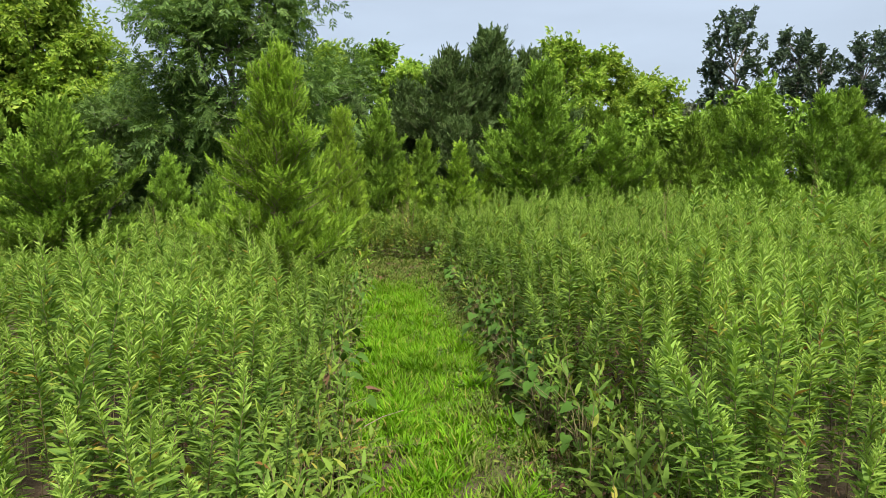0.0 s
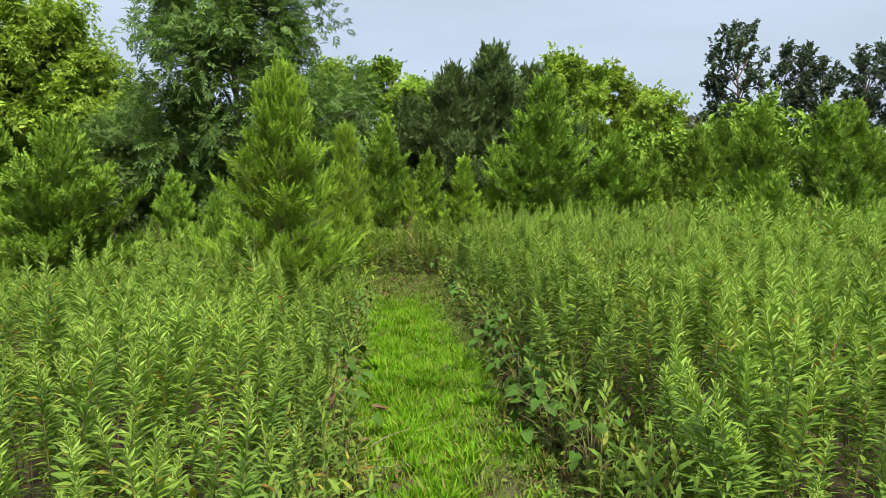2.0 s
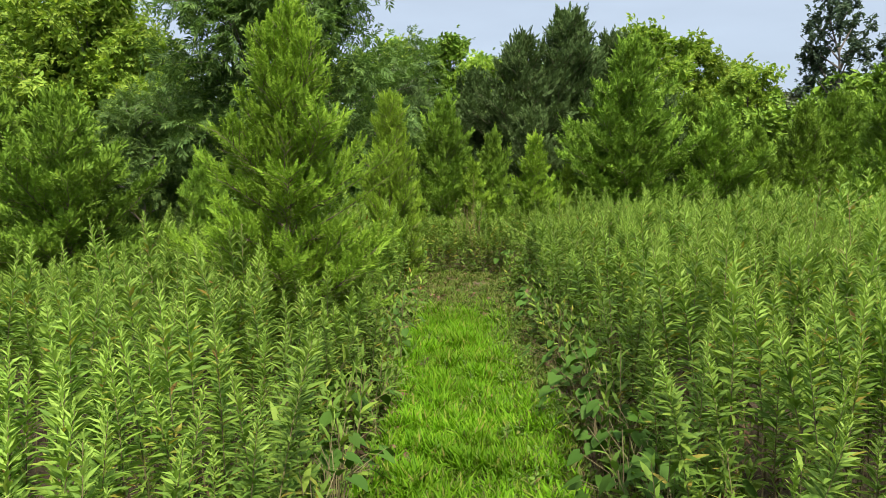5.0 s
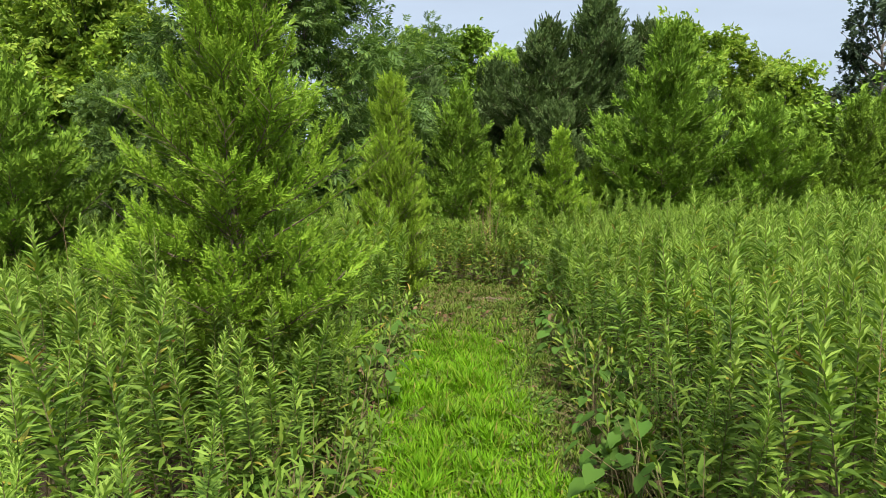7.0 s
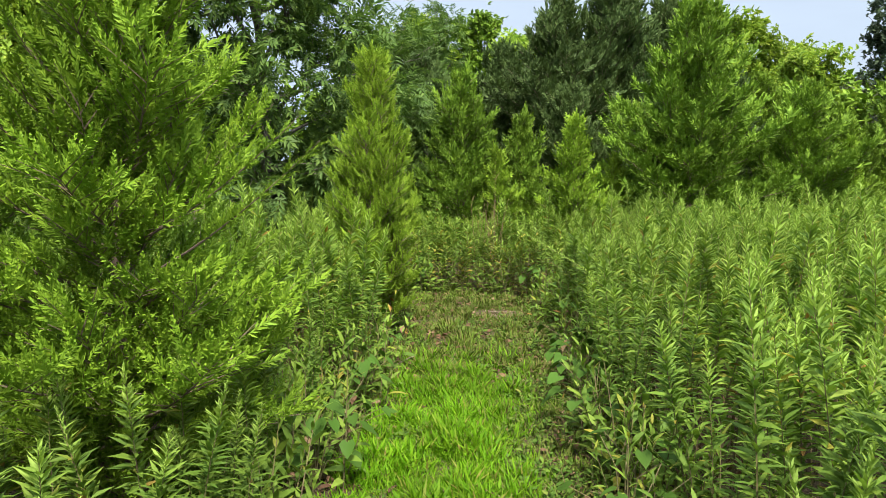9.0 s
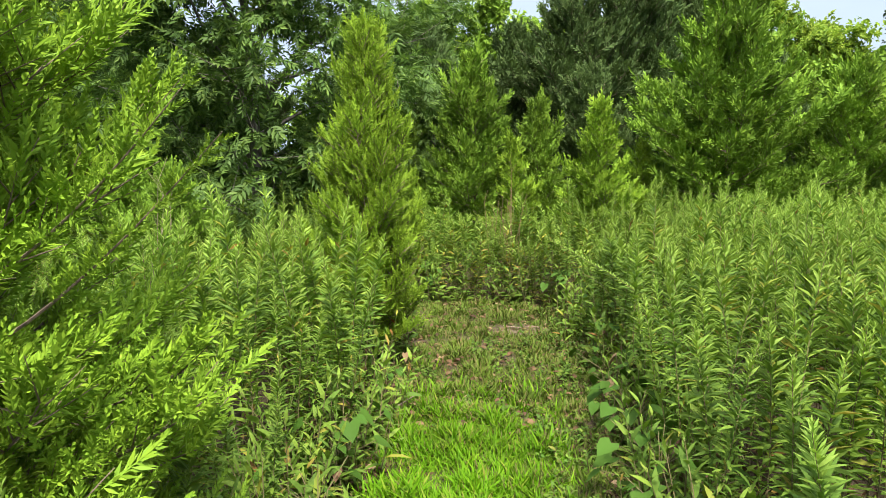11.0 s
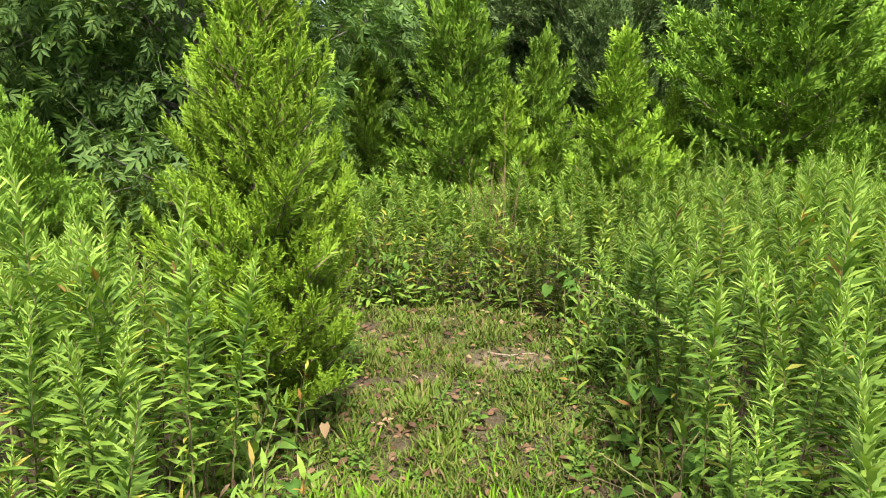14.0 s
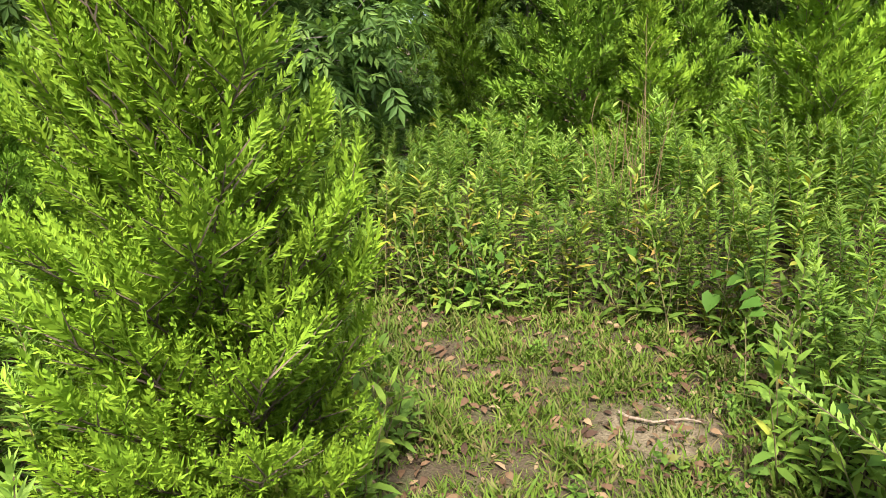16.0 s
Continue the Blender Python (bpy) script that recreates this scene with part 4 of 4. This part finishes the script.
g_dead = random.Random(31)
for i in range(16):
    dead_stalk(g_dead.uniform(0.85, 1.12), g_dead.uniform(-0.15, 0.2), g_dead.uniform(0, 360), 600 + i, g_dead.gauss(-0.72, 0.22), g_dead.uniform(12.9, 13.7), i % 4)
for i, (x, y, h) in enumerate([(-3.2, 10.2, 1.4), (-3.3, 10.4, 1.25), (-3.05, 10.25, 1.2), (-2.9, 7.3, 1.15), (2.0, 6.2, 1.3), (2.6, 8.4, 1.35), (6.2, 12.0, 1.6), (6.5, 12.3, 1.7), (-0.6, 12.9, 1.35)]):
    dead_stalk(h, 0.12, 60 * i, 640 + i, x, y, 6, M_TWIG if i < 3 else None)


def fallen_stick(points, thick, label):
    k = np.linspace(0, 1, len(points))
    ob = new("stick", tri_mesh("stick", *tube(np.array(points), thick * (1 - 0.5 * k), 6), [M_TWIG], smooth=True))
    return tagged(ob, label, "stick")


fallen_stick([(-0.62, 11.46, 0.014), (-0.58, 11.42, 0.02), (-0.48, 11.41, 0.016), (-0.36, 11.46, 0.018), (-0.30, 11.46, 0.012)], 0.008, "thin crooked grey stick lying on bare soil")
fallen_stick([(-0.62, 3.72, 0.01), (-0.50, 3.86, 0.07), (-0.36, 4.02, 0.10), (-0.24, 4.14, 0.10)], 0.004, "thin straw twig arching over the path's edge")
fallen_stick([(0.30, 10.3, 0.01), (0.16, 10.6, 0.03), (0.05, 10.95, 0.015)], 0.006, "dark dead twig on leaf litter")
fallen_stick([(-1.15, 9.3, 0.01), (-1.02, 9.5, 0.05), (-0.95, 9.72, 0.02)], 0.005, "bent dry twig beside the path")


def curled_leaf(x, y, z, size, turn, tilt, mat, label):
    """One curled leaf on a short stalk that reaches the ground."""
    base = new("curled_leaf")
    V, T = heart_leaf()
    V = V * np.array([size, size * 0.8, size * 1.6])
    lf = child("blade", tri_mesh("curled_blade", V, T, [mat], smooth=True), base)
    lf.matrix_basis = pose(0, 0, z, 0, tilt, turn)
    child("stalk", tri_mesh("leaf_stalk", *tube(np.array([(0.02, 0.01, -0.01), (0.01, 0, z * 0.6), (0, 0, z)]), [0.003, 0.0025, 0.002], 4), [M_WSTEM]), base)
    base.matrix_world = pose(x, y, 0)
    return tagged(base, label, "leaf")


curled_leaf(-1.30, 10.05, 0.40, 0.07, 30, 40, M_RUST, "rust-red curled leaf on a low stalk")
curled_leaf(-1.20, 10.05, 0.16, 0.065, 290, 55, M_STRAW, "tan withered leaf hanging over the path's edge")
curled_leaf(-1.12, 9.30, 0.22, 0.09, 200, 50, M_DEAD, "brown withered leaf at the path's edge")
curled_leaf(-0.52, 4.72, 0.05, 0.12, 20, 8, M_DEAD, "dark brown curled leaf on the grass")
curled_leaf(-0.44, 4.70, 0.04, 0.09, 150, 5, M_DEAD, "dark brown curled leaf on the grass")
curled_leaf(0.18, 9.15, 0.45, 0.09, 170, 50, M_STRAW, "tan withered leaf hanging over the path's edge")
curled_leaf(0.16, 9.10, 0.32, 0.09, 210, 50, M_STRAW, "tan withered leaf hanging over the path's edge")
curled_leaf(0.12, 11.35, 0.05, 0.11, 100, 10, M_RUST, "rust-brown dead leaf on the litter")


def grass_clump(x, y, seed, blades, ln, mat, label):
    """A tuft of long arching blades from one foot."""
    g = np.random.default_rng(seed)
    out = []
    for i in range(blades):
        a, e, l = g.uniform(0, 6.28), radians(g.uniform(35, 80)), ln * g.uniform(0.6, 1.15)
        k = np.linspace(0, 1, 5)
        run = l * k * math.cos(e) * (1 + 0.5 * k)
        up = l * (k * math.sin(e) - 0.38 * k ** 2.2)
        w = 0.006 * (1 - k ** 2) + 0.0006
        mid = np.column_stack([math.cos(a) * run, math.sin(a) * run, up]) + np.array([g.normal(0, 0.03), g.normal(0, 0.03), -0.005])
        sd = np.array([-math.sin(a), math.cos(a), 0.0])
        V = np.vstack([mid + sd * w[:, None], mid - sd * w[:, None]])
        T = [t for q in range(4) for t in ((q, q + 5, q + 1), (q + 1, q + 5, q + 6))]
        out.append((V, np.array(T)))
    ob = new("grass_clump", tri_mesh("grass_clump", *joined(out), [mat]))
    ob.matrix_world = pose(x, y, 0)
    return tagged(ob, label, "grass clump")


for i, (x, y, n, ln, mt, lb) in enumerate([(-0.86, 3.35, 46, 0.55, M_YELLOWING, "clump of long half-dry grass at the path's edge"), (-0.72, 3.05, 34, 0.5, M_DRYGRASS, "clump of long half-dry grass at the path's edge"),
                                           (-0.78, 3.75, 30, 0.42, M_DRYGRASS, "clump of long green grass at the path's edge"), (0.30, 8.2, 22, 0.26, M_DRYGRASS, "small tuft of long grass at the path's edge"),
                                           (-0.2, 12.35, 40, 0.34, M_YELLOWING, "tuft of yellowing grass at the path's end"), (-1.1, 12.42, 36, 0.3, M_DRYGRASS, "tuft of long grass at the path's end"),
                                           (0.08, 11.6, 28, 0.3, M_DRYGRASS, "tuft of long grass at the path's end"), (-0.6, 12.45, 34, 0.32, M_DRYGRASS, "tuft of long grass at the path's end")]):
    grass_clump(x, y, 700 + i, n, ln, mt, lb)

# withered leaves hanging low along both edges
g_leaf = random.Random(77)
for i in range(26):
    y = g_leaf.uniform(3.4, 11.6)
    x = edge_left(y) - g_leaf.uniform(0.0, 0.1) if i % 2 else edge_right(y) + g_leaf.uniform(0.0, 0.1)
    curled_leaf(x, y, g_leaf.uniform(0.06, 0.36), g_leaf.uniform(0.04, 0.07), g_leaf.uniform(0, 360), g_leaf.uniform(20, 65), M_STRAW if i % 3 == 0 else M_DEAD, "withered brown leaf hanging at the path's edge")


def long_shoot(base_z, tip, seed):
    """A whippy shoot that stands out of the cedar beside the path, feathered towards its end."""
    g = np.random.default_rng(seed)
    p0, p2 = np.array([0.0, 0.0, base_z]), np.array(tip) - np.array([*CEDAR_A, 0.0])
    p1 = (p0 + p2) / 2 + np.array([0, 0, -0.10])
    k = np.linspace(0, 1, 9)[:, None]
    line = (1 - k) ** 2 * p0 + 2 * k * (1 - k) * p1 + k ** 2 * p2
    limb = child("limb", tri_mesh("cedar_shoot", *tube(line, 0.006 * (1 - 0.85 * k[:, 0]), 5), [M_CEDARBARK]), tree_a)
    n = 60
    s = g.uniform(0.45, 1.0, n)
    P = np.column_stack([np.interp(s, k[:, 0], line[:, c]) for c in range(3)])
    D = unit(unit(p2 - p1) + g.normal(0, 0.42, (n, 3)) + np.array([0, 0, 0.2]))
    crown = child("spray", tri_mesh("cedar_spray", *spread(*PLUME_FINE, frames_along(D, (0.11 - 0.06 * s) * g.uniform(0.7, 1.2, n), g.uniform(0, 6.28, n)), P), [M_CEDAR]), tree_a)
    tagged(crown, kind="stuff")
    return limb


long_shoot(1.05, (-0.68, 6.45, 1.60), 801)
long_shoot(1.20, (-0.74, 6.45, 1.68), 802)
